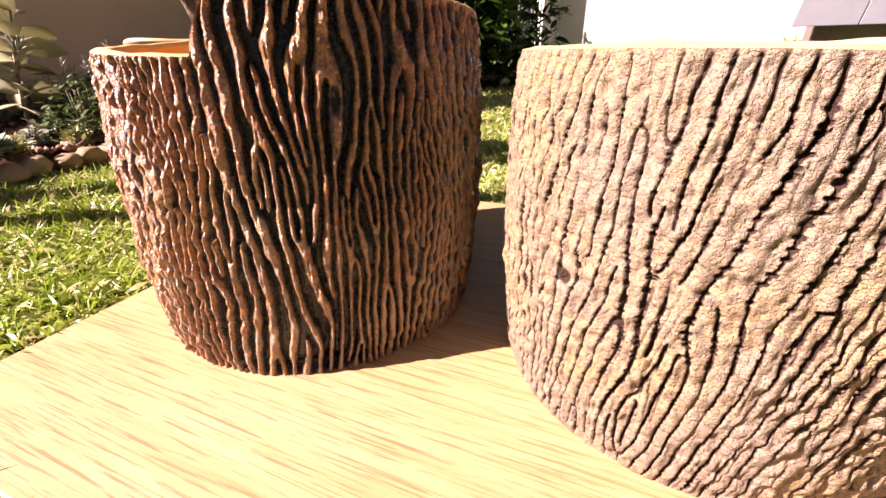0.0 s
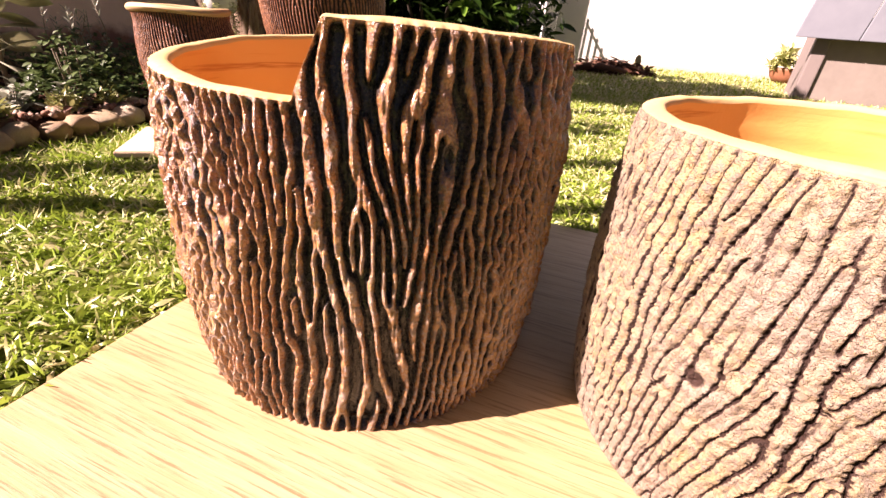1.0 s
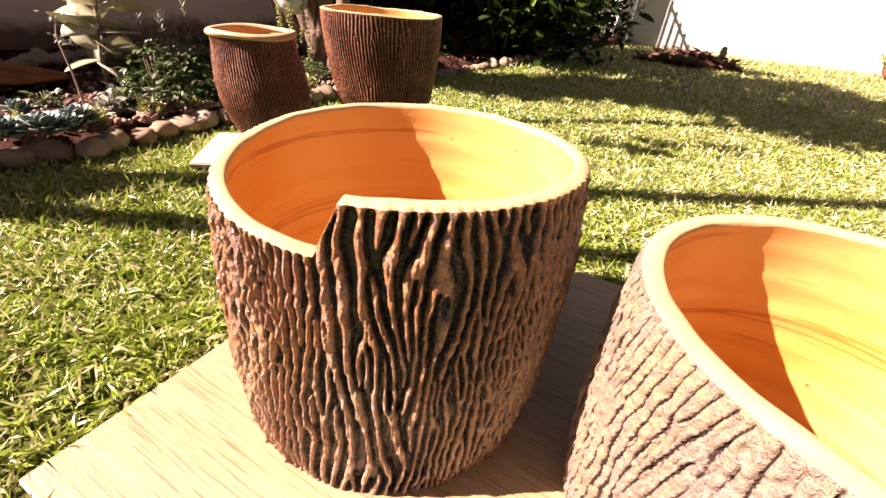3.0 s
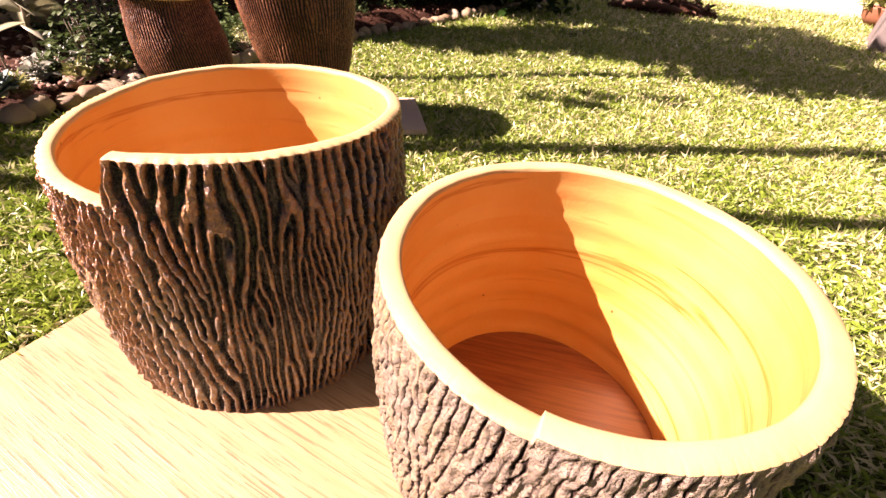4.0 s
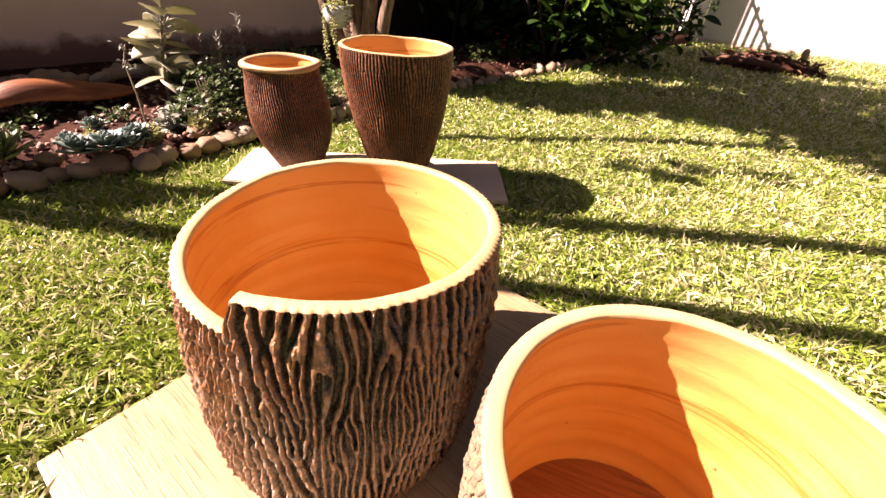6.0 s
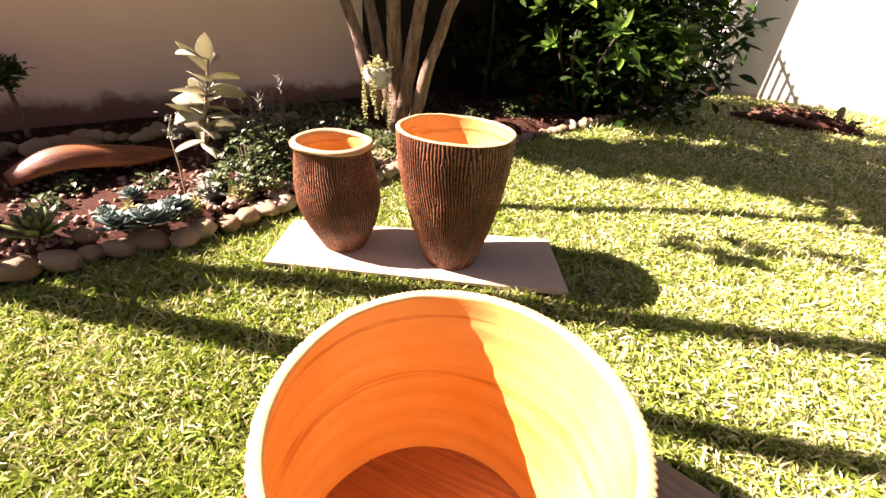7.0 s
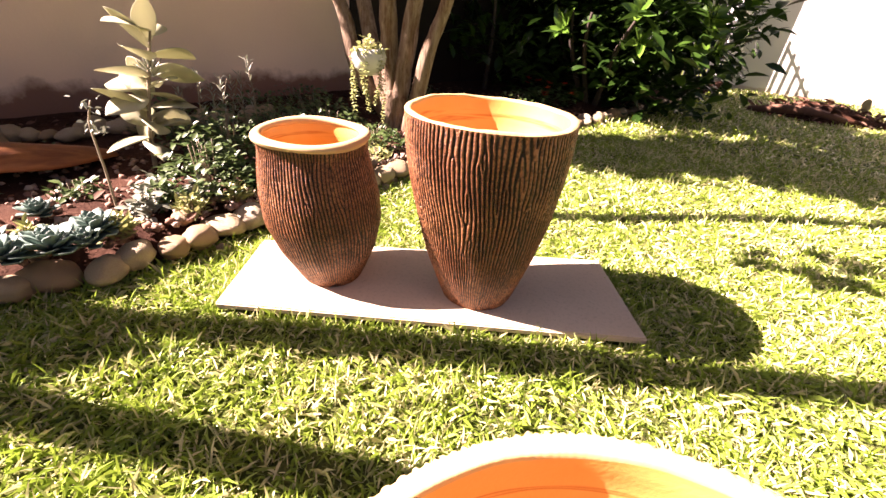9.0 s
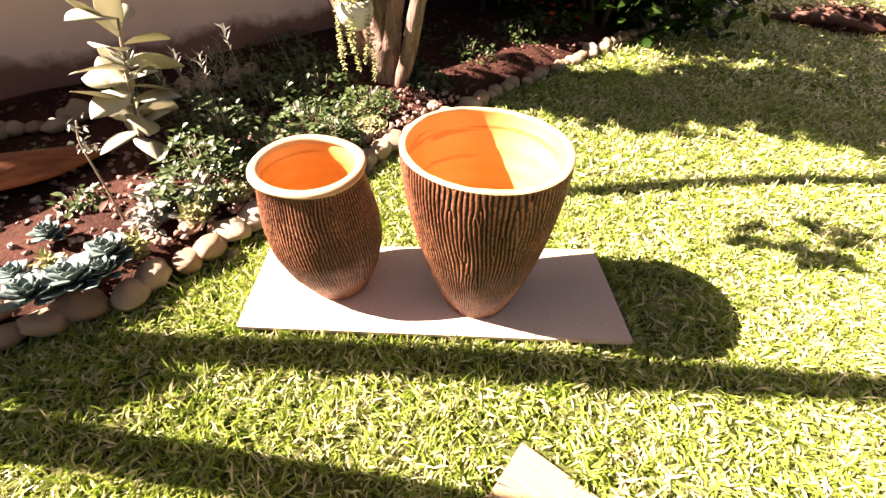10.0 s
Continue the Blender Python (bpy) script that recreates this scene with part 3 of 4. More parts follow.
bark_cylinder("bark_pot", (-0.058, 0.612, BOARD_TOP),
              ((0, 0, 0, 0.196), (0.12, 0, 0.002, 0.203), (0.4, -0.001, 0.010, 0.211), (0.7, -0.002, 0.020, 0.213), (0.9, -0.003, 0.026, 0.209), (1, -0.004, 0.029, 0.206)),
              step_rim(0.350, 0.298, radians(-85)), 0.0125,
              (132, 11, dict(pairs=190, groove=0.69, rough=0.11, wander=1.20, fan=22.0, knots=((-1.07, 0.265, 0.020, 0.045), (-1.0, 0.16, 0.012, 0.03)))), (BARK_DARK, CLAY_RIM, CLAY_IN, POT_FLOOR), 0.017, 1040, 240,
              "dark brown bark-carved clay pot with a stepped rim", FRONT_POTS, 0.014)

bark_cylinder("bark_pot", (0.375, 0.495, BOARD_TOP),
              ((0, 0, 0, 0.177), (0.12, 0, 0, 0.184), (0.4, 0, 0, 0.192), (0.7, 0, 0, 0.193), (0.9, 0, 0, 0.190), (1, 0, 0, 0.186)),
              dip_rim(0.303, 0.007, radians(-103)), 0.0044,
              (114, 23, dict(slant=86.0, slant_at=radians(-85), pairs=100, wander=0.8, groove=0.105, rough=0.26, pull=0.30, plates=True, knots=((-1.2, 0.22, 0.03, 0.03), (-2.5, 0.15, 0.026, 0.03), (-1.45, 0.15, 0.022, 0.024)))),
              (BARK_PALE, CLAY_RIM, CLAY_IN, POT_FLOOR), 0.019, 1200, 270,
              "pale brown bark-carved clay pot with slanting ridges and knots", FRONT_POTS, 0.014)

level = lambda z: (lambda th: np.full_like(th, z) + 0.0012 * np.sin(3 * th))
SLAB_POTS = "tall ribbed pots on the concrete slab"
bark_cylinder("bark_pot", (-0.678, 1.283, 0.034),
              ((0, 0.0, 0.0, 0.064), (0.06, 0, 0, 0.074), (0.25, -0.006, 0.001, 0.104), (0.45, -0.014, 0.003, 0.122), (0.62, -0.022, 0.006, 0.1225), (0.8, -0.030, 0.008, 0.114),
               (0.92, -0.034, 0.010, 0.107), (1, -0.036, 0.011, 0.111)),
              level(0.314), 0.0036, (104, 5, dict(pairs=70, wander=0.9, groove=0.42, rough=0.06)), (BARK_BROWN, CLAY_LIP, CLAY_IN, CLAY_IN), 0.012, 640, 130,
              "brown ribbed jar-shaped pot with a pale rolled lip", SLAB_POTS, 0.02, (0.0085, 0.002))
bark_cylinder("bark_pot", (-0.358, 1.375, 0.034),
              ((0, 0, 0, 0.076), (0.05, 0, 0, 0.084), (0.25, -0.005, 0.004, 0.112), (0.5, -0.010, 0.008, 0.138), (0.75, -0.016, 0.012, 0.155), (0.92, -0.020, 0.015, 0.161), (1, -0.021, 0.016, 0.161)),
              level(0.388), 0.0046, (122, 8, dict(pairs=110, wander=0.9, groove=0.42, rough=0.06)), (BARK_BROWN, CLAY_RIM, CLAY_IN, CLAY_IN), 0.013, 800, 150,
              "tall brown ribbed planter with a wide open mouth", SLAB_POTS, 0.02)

# wooden board under the front pots: its corner, its two directions
BU, BV = Vector((0.277, 0.961)).normalized(), Vector((0.961, -0.277)).normalized()
B0, B_LONG, B_DEEP = Vector((-0.385, 0.327)), 0.87, 0.785
bm = bmesh.new()
box(bm, (0, 0, 0.0), (B_LONG, B_DEEP, BOARD_TOP), 0.003)
board = part("wooden_board", bm, OAK, None, "", False)
board.location = (B0.x, B0.y, 0)
board.rotation_euler = (0, 0, math.atan2(BV.y, BV.x))
tagged(board, "light oak board lying on the lawn under two pots", "board")
# concrete slab under the tall pots
S_NL, S_NR, S_FR, S_FL = (-0.815, 1.075), (0.012, 1.381), (-0.108, 1.662), (-0.915, 1.320)
bm = bmesh.new()
lo = [bm.verts.new((*p, 0.019)) for p in (S_NL, S_NR, S_FR, S_FL)]
hi = [bm.verts.new((*p, 0.034)) for p in (S_NL, S_NR, S_FR, S_FL)]
bm.faces.new(hi)
bm.faces.new(lo[::-1])
for i in range(4):
    j = (i + 1) % 4
    bm.faces.new((lo[i], lo[j], hi[j], hi[i]))
bmesh.ops.bevel(bm, geom=list(bm.edges), offset=0.003, segments=2, affect="EDGES")
slab = part("concrete_slab", bm, SLAB, None, "flat pale grey concrete slab lying on the lawn", False)
tagged(slab, category="slab")


# ---- edging stones ----
def stone_mesh(seed):
    r = random.Random(seed)
    bm = bmesh.new()
    bmesh.ops.create_icosphere(bm, subdivisions=3, radius=1)
    o = Vector((r.uniform(0, 50), r.uniform(0, 50), r.uniform(0, 50)))
    for v in bm.verts:
        n = v.co.normalized()
        v.co = n * (1 + 0.22 * noise.noise(n * 1.3 + o) + 0.07 * noise.noise(n * 3.1 + o))
    bm.normal_update()
    me = bpy.data.meshes.new("stone")
    bm.to_mesh(me)
    bm.free()
    me.polygons.foreach_set("use_smooth", [True] * len(me.polygons))
    me.materials.append(STONE)
    return me


stones = [stone_mesh(s) for s in range(7)]
rnd = random.Random(4)
edging = thing("stone_edging", (0, 0, 0), "row of rounded river stones along the planting bed", "stones")
tagged(edging, kind="structure")


def put_stone(x, y, z, size):
    o = bpy.data.objects.new("stone", rnd.choice(stones))
    scene.collection.objects.link(o)
    o.parent = edging
    o.location = (x, y, z)
    o.scale = (size * rnd.uniform(0.95, 1.45), size * rnd.uniform(0.8, 1.1), size * rnd.uniform(0.65, 0.95))
    o.rotation_euler = (rnd.uniform(-0.3, 0.3), rnd.uniform(-0.3, 0.3), rnd.uniform(0, 6.28))


y = 0.1
while y < 2.25:
    s = rnd.uniform(0.030, 0.044)
    put_stone(float(bed_edge(y)) + rnd.uniform(-0.012, 0.012), y, s * 0.65 + 0.012, s)
    if rnd.random() < 0.55:
        s2 = rnd.uniform(0.016, 0.03)
        put_stone(float(bed_edge(y)) - rnd.uniform(0.045, 0.08), y + 0.02, 0.055 + s2 * 0.4, s2)
    if rnd.random() < 0.25:
        s2 = rnd.uniform(0.014, 0.022)
        put_stone(float(bed_edge(y)) + rnd.uniform(0.035, 0.055), y + 0.02, s2 * 0.6, s2)
    y += s * 1.75
while y < 5.2:
    s = rnd.uniform(0.025, 0.045)
    put_stone(float(bed_edge(y)) + rnd.uniform(-0.02, 0.02), y, s * 0.5 + 0.01, s)
    y += s * 1.9
for i in range(34):                                        # a second row by the wall's foot
    yy2 = 0.95 + i * 0.036
    s = rnd.uniform(0.025, 0.042)
    put_stone(float(wall_line(yy2)) + 0.36 + rnd.uniform(-0.05, 0.05), yy2, 0.10 + s * 0.3, s)


# ---- grass ----
def blades(n, x0, x1, y0, y1, length, width, seed, fringe=False, upright=0.95):
    r = np.random.RandomState(seed)
    x, y = r.uniform(x0, x1, n), r.uniform(y0, y1, n)
    keep = x > bed_edge(y) + 0.015
    bx, by = x - B0.x, y - B0.y
    bu, bv = bx * BU.x + by * BU.y, bx * BV.x + by * BV.y
    keep &= ~((bu > -0.010) & (bu < B_DEEP + 0.010) & (bv > -0.010) & (bv < B_LONG + 0.010))
    e1, e2 = np.array(S_NR) - S_NL, np.array(S_FL) - S_NL
    m = np.linalg.inv(np.stack([e1, e2], 1))
    q = (np.stack([x, y], -1) - S_NL) @ m.T
    keep &= ~((q[:, 0] > -0.004) & (q[:, 0] < 1.004) & (q[:, 1] > -0.01) & (q[:, 1] < 1.02))
    keep &= y < 6.76 - 0.114 * (x - 1.0)
    if fringe:                                            # taller blades against the slab
        near_slab = (q[:, 0] > -0.03) & (q[:, 0] < 1.03) & (q[:, 1] > -0.08) & (q[:, 1] < 1.08)
        keep &= near_slab
    clump = 0.5 + 0.5 * np.sin(hills(x * 2.2, y * 2.2, seed % 3) * 9)
    keep &= r.uniform(0, 1, n) < 0.55 + 0.45 * clump
    x, y, clump = x[keep], y[keep], clump[keep]
    n = len(x)
    L = length * r.uniform(0.45, 1.25, n) * (0.75 + 0.4 * clump)
    W = width * r.uniform(0.6, 1.2, n)
    az = r.uniform(0, 2 * np.pi, n)
    lean = np.clip(r.normal(upright, 0.38, n), 0.1, 1.5)
    curl = r.uniform(0.1, 0.75, n)
    d = np.stack([np.cos(az), np.sin(az)], -1)
    sd = np.stack([-np.sin(az), np.cos(az)], -1)

    def pt(t):
        a = lean + curl * t * 0.7
        h, up = L * t * np.sin(a), L * t * np.cos(a)
        return h, np.maximum(up, 0.002 * t)

    P = np.empty((n, 5, 3))
    for i, (t, s, w) in enumerate(((0, -1, 0.75), (0, 1, 0.75), (0.55, -1, 1), (0.55, 1, 1), (1, 0, 0))):
        h, up = pt(t)
        P[:, i, 0] = x + d[:, 0] * h + sd[:, 0] * s * w * W / 2
        P[:, i, 1] = y + d[:, 1] * h + sd[:, 1] * s * w * W / 2
        P[:, i, 2] = up + r.uniform(0, 0.010, n) - 0.002
    base = np.arange(n)[:, None, None] * 5
    F = base + np.array([[0, 1, 3], [0, 3, 2], [2, 3, 4]])[None]
    return P.reshape(-1, 3), F.reshape(-1, 3)


chunks = [blades(185000, -1.45, 1.35, 0.0, 1.95, 0.034, 0.0029, 1), blades(60000, -1.0, 0.2, 1.0, 1.75, 0.036, 0.0028, 7, True, 0.45), blades(90000, -1.0, 2.6, 1.9, 3.3, 0.033, 0.0042, 2),
          blades(26000, 1.3, 2.6, 0.2, 1.95, 0.036, 0.005, 5), blades(46000, -0.6, 3.4, 3.25, 5.2, 0.042, 0.0075, 3), blades(30000, 0.2, 4.8, 5.1, 7.6, 0.045, 0.011, 4)]
off, PV, PF = 0, [], []
for v, f in chunks:
    PV.append(v)
    PF.append(f + off)
    off += len(v)
grass = new("grass", fast_mesh("grass", np.concatenate(PV), np.concatenate(PF), GRASS))
tagged(grass, "short kikuyu-like lawn grass, green with dry straw blades", "grass", kind="stuff")


# ---- trees and shrubs ----
def limb(name, points, r0, r1, parent, seed, sides=12, n=16, material=None):
    pts = smooth_line(points, n)
    rr = [r0 + (r1 - r0) * i / (n - 1) for i in range(n)]
    v, f = tube(pts, rr, sides, 0.09, seed)
    return mesh_object(name, v, f, material or TREE, parent)


def leaf_cloud(name, centre, size, count, length, material, parent, seed, up=0.3, label="", base=None):
    """A crown of many separate leaves, gathered in clumps with gaps between."""
    r = random.Random(seed)
    clumps = []
    for i in range(max(8, count // 45)):
        d = Vector((r.gauss(0, 1), r.gauss(0, 1), r.gauss(0, 1))).normalized() * r.uniform(0.35, 1.0) ** 0.6
        clumps.append(Vector((d.x * size[0], d.y * size[1], d.z * size[2])))
    places, lens = [], []
    for i in range(count):
        c0 = r.choice(clumps)
        s = min(size) * 0.26
        p = Vector(centre) + c0 + Vector((r.gauss(0, s), r.gauss(0, s), r.gauss(0, s)))
        q = Euler((r.uniform(-0.7, 0.7), r.uniform(-0.9, 0.5) - up, r.uniform(0, 6.28)))
        places.append(Matrix.LocRotScale(p, q, None))
        lens.append(length * r.uniform(0.6, 1.2))
    v, f = scatter_leaves(places, lens, base or leaf_grid(1, 0.42, 0.3, 0.2, 4))
    ob = new(name, fast_mesh(name, v, f, material, True))
    ob.parent = parent
    return tagged(ob, label, kind="stuff") if count > 500 else tagged(ob, label)


tree = thing("garden_tree", (-1.13, 2.40, 0.0), "multi-stemmed garden tree with flaking pale bark", "tree")
limb("trunk", [(0.03, 0.02, -0.05), (0.01, 0.0, 0.10), (0.0, 0.0, 0.24)], 0.075, 0.062, tree, 1, 16, 8)
limb("limb", [(-0.02, 0, 0.12), (-0.17, -0.02, 0.30), (-0.25, 0, 0.52), (-0.37, 0, 0.80), (-0.62, 0.1, 1.35)], 0.040, 0.022, tree, 2)
limb("limb", [(-0.02, 0, 0.18), (-0.10, 0.02, 0.34), (-0.18, 0.06, 0.55), (-0.26, 0.10, 0.85), (-0.4, 0.4, 1.6)], 0.040, 0.024, tree, 3)
limb("limb", [(0.0, 0, 0.15), (-0.02, 0, 0.40), (-0.02, -0.02, 0.60), (-0.01, -0.02, 0.85), (0.0, 0.2, 1.6)], 0.046, 0.026, tree, 4)
limb("limb", [(0.02, 0, 0.15), (0.05, 0, 0.32), (0.09, 0, 0.56), (0.13, 0.02, 0.80), (0.1, 0.5, 1.7)], 0.044, 0.024, tree, 5)
limb("limb", [(0.05, -0.02, 0.0), (0.12, -0.02, 0.18), (0.17, -0.02, 0.40), (0.22, 0.0, 0.55), (0.30, 0.02, 0.78), (0.5, 0.5, 1.5)], 0.036, 0.020, tree, 6)
# unseen limb, bent overhead to cast the thin shadow band on the lawn
limb("limb", [(0.5, 0.5, 1.5), (0.43, -0.2, 1.85), (0.30, -0.43, 1.8), (-0.14, -0.66, 1.5), (-0.56, -0.99, 1.2), (-0.72, -1.13, 1.1)], 0.036, 0.030, tree, 7, 12, 24)
# unseen limb added to carry the outer crown clumps
limb("limb", [(-0.62, 0.1, 1.35), (-0.90, -0.12, 1.75), (-1.10, -0.27, 2.0), (-1.55, -0.42, 2.06)], 0.022, 0.010, tree, 8)
# unseen crown clumps, placed so that their shade lands on the far lawn
for i, (cx0, cy0, sx, sy, cnt) in enumerate(((-0.37, 0.05, 0.72, 0.42, 1300), (0.48, -0.22, 0.62, 0.40, 1100), (0.62, 0.72, 0.70, 0.50, 1800),
                                         (-1.02, -0.25, 0.52, 0.30, 800), (-1.50, -0.42, 0.34, 0.26, 600))):
    leaf_cloud("crown", (cx0, cy0, 2.05), (sx, sy, 0.36), cnt, 0.15, LEAF_CROWN, tree, 3 + i, 0.2)

# unseen leaf tufts added to cast a dappled patch on the lawn
for i, (cx0, cy0) in enumerate(((-0.06, -1.03), (0.26, -0.88))):
    leaf_cloud("twig_leaves", (cx0, cy0, 1.4), (0.20, 0.07, 0.12), 34, 0.10, LEAF_CROWN, tree, 9 + i)

# a slim tree added out of sight beside the bed, to shade the lawn
side_tree = thing("shadow_tree", (-1.86, 0.58, 0.05), "unseen slim tree added to cast shade on the lawn", "tree")
limb("trunk", [(0, 0, -0.05), (0.01, 0, 0.4), (0.02, 0.01, 0.85)], 0.016, 0.008, side_tree, 11, 8, 8)
leaf_cloud("crown", (0.02, 0.01, 0.62), (0.11, 0.07, 0.18), 330, 0.075, LEAF_CROWN, side_tree, 12)
# bare pole added out of view; casts the band before the slab
tall = thing("shadow_stem", (-2.32, 0.478, 0.05), "unseen bare stem added to cast a shadow band on the lawn", "palm")
limb("trunk", [(0, 0, -0.05), (0.01, 0.02, 1.5), (0.0, 0.0, 3.6)], 0.044, 0.040, tall, 13, 10, 12)

# leaning pole added out of view; casts the nearer band past the board
tall2 = thing("shadow_stem", (-1.75, 0.564, 0.05), "unseen leaning stem added to cast a shadow band on the lawn", "palm")
limb("trunk", [(0, 0, -0.08), (0.22, -0.07, 0.95), (0.50, -0.161, 2.15)], 0.046, 0.030, tall2, 14, 10, 12)

# the glossy shrub: stems, 280 single leaves in front, the rest as one mass
bush = thing("broad_leaved_shrub", (-0.34, 3.98, 0.0), "glossy dark green broad-leaved shrub over the bed", "shrub")
rb = random.Random(21)
for i in range(6):
    a = rb.uniform(0, 6.28)
    limb("stem", [(0.05 * math.cos(a), 0.05 * math.sin(a), -0.03), (0.3 * math.cos(a), 0.25 * math.sin(a), 0.4), (0.42 * math.cos(a) + 0.05, 0.38 * math.sin(a), 0.62)], 0.022, 0.008, bush, 30 + i, 8, 8, STEM_SHADE)
leaf_cloud("leaf_mass", (0.04, 0.30, 0.52), (0.78, 0.58, 0.56), 3900, 0.135, LEAF_BUSH_SHADE, bush, 22, 0.1)
leaf_cloud("leaf_mass", (0.72, 0.35, 1.12), (0.75, 0.45, 0.22), 520, 0.135, LEAF_BUSH_SHADE, bush, 23, 0.1)
leaf_meshes = []
for i in range(3):
    vv, ff = leaf_grid(1, 0.32 + 0.05 * i, 0.25 + 0.1 * i, 0.12 + 0.12 * i, 5)
    me = bpy.data.meshes.new("leaf")
    me.from_pydata(vv, [], ff)
    me.polygons.foreach_set("use_smooth", [True] * len(me.polygons))
    me.materials.append(LEAF_BUSH)
    leaf_meshes.append(me)


def whorl(parent, centre, axis, count, length, meshes, r, spread=0.9, name="leaf"):
    """A tuft of leaves round a shoot tip."""
    q = Vector(axis).to_track_quat("Z", "Y")
    for i in range(count):
        a = 2.4 * i + r.uniform(-0.3, 0.3)
        tilt = spread * (0.45 + 0.75 * i / count) + r.uniform(-0.15, 0.15)
        m = Matrix.Translation(centre) @ q.to_matrix().to_4x4() @ Matrix.Rotation(a, 4, "Z") @ Matrix.Rotation(-(math.pi / 2 - tilt), 4, "Y")
        o = bpy.data.objects.new(name, r.choice(meshes))
        scene.collection.objects.link(o)
        o.parent = parent
        s = length * r.uniform(0.7, 1.15)
        o.matrix_local = m @ Matrix.Rotation(r.uniform(-0.4, 0.4), 4, "X") @ Matrix.Diagonal((s, s, s, 1))


for i in range(36):
    a, e = rb.uniform(-2.9, 0.15), rb.uniform(-0.35, 1.2)
    d = Vector((math.cos(a) * math.cos(e), math.sin(a) * math.cos(e), math.sin(e)))
    p = Vector((0.02 + 0.80 * d.x, 0.35 + 0.66 * d.y, 0.60 + 0.55 * d.z))
    whorl(bush, p, d + Vector((0, 0, 0.7)), 8, 0.14, leaf_meshes, rb)

# hedge along the back, its leaf and stem colours darkened for shade
hedge = thing("hedge", (0.35, 5.25, 0.0), "green hedge along the back fence, leaves coloured dark for shade", "hedge")
for i, (x, y2) in enumerate(((-1.45, -1.55), (-1.1, -1.1), (-0.75, -0.65), (-0.4, -0.2), (-0.05, 0.3), (0.3, 0.75))):
    limb("stem", [(x, y2, -0.05), (x + 0.03, y2, 0.4), (x, y2 + 0.03, 0.9)], 0.02, 0.008, hedge, 60 + i, 8, 6, STEM_SHADE)
    leaf_cloud("foliage", (x, y2, 0.62), (0.30, 0.30, 0.62), 330, 0.13, LEAF_BUSH_SHADE, hedge, 70 + i)


# ---- planting in the bed ----
def tiny_leaves(name, place, radius, height, count, length, material, label, category, seed, base=None, up=0.5):
    ob = thing(name, place, label, category)
    r = random.Random(seed)
    places, lens = [], []
    for i in range(count):
        a, d = r.uniform(0, 6.28), radius * math.sqrt(r.random())
        z = height * (1 - (d / radius) ** 2 * 0.75) * r.uniform(0.1, 1.0)
        places.append(Matrix.LocRotScale((d * math.cos(a), d * math.sin(a), z), Euler((r.uniform(-0.5, 0.5), -r.uniform(-0.3, 0.9) * up * 2, r.uniform(0, 6.28))), None))
        lens.append(length * r.uniform(0.6, 1.25))
    v, f = scatter_leaves(places, lens, base or leaf_grid(1, 0.55, 0.3, 0.15, 3))
    lm = new("foliage", fast_mesh("foliage", v, f, material, True))
    lm.parent = ob
    for i in range(7):
        a, d = r.uniform(0, 6.28), radius * 0.5 * r.random()
        vv, ff = tube([(d * math.cos(a) * 0.5, d * math.sin(a) * 0.5, -0.02), (d * math.cos(a), d * math.sin(a), height * 0.8)], [0.003, 0.0015], 5)
        mesh_object("stem", vv, ff, STEM, ob)
    return ob


cover = "low small-leaved ground cover plant in the bed"
for i, (x, y2, rad, h, n) in enumerate(((-1.20, 1.42, 0.13, 0.20, 520), (-1.08, 1.62, 0.11, 0.15, 420), (-1.32, 1.62, 0.14, 0.22, 520), (-1.15, 1.86, 0.15, 0.12, 480),
                                        (-1.38, 1.95, 0.18, 0.14, 460), (-1.05, 2.1, 0.13, 0.10, 380), (-1.62, 1.70, 0.14, 0.15, 320), (-1.45, 1.22, 0.06, 0.06, 90),
                                        (-1.62, 1.05, 0.08, 0.07, 120), (-1.25, 1.30, 0.05, 0.06, 80), (-1.5, 2.3, 0.2, 0.14, 420), (-0.95, 2.45, 0.12, 0.08, 260),
                                        (-1.72, 1.3, 0.07, 0.09, 120), (-1.52, 0.92, 0.05, 0.06, 80), (-1.30, 2.12, 0.2, 0.15, 520), (-1.62, 2.05, 0.2, 0.16, 460), (-1.02, 1.80, 0.10, 0.12, 360),
                                        (-1.75, 2.5, 0.22, 0.12, 380), (-1.2, 2.62, 0.16, 0.10, 300), (-1.85, 1.75, 0.16, 0.14, 320), (-0.9, 2.9, 0.15, 0.10, 260), (-0.75, 3.3, 0.15, 0.12, 260), (-1.3, 3.0, 0.2, 0.15, 300))):
    tiny_leaves("ground_cover", (x, y2, 0.06), rad, h, n, 0.026, LEAF_COVER, cover, "plant", 100 + i)
for i, (x, y2, rad) in enumerate(((-0.97, 1.96, 0.06), (-1.04, 2.05, 0.05), (-1.16, 1.14, 0.03), (-1.13, 1.30, 0.035), (-1.27, 1.02, 0.02), (-1.10, 1.42, 0.03))):
    tiny_leaves("succulent_clump", (x, y2, 0.06), rad, 0.06, 110, 0.03, LEAF_YELLOW, "small yellow-green succulent clump among the stones", "succulent", 140 + i, leaf_grid(1, 0.35, 0.4, -0.1, 3))
for i, (x, y2) in enumerate(((-1.22, 1.24), (-1.30, 1.33), (-1.17, 1.36))):
    tiny_leaves("silver_plant", (x, y2, 0.06), 0.04, 0.07, 90, 0.03, LEAF_SILVER, "small silvery-leaved plant on the soil", "plant", 160 + i)
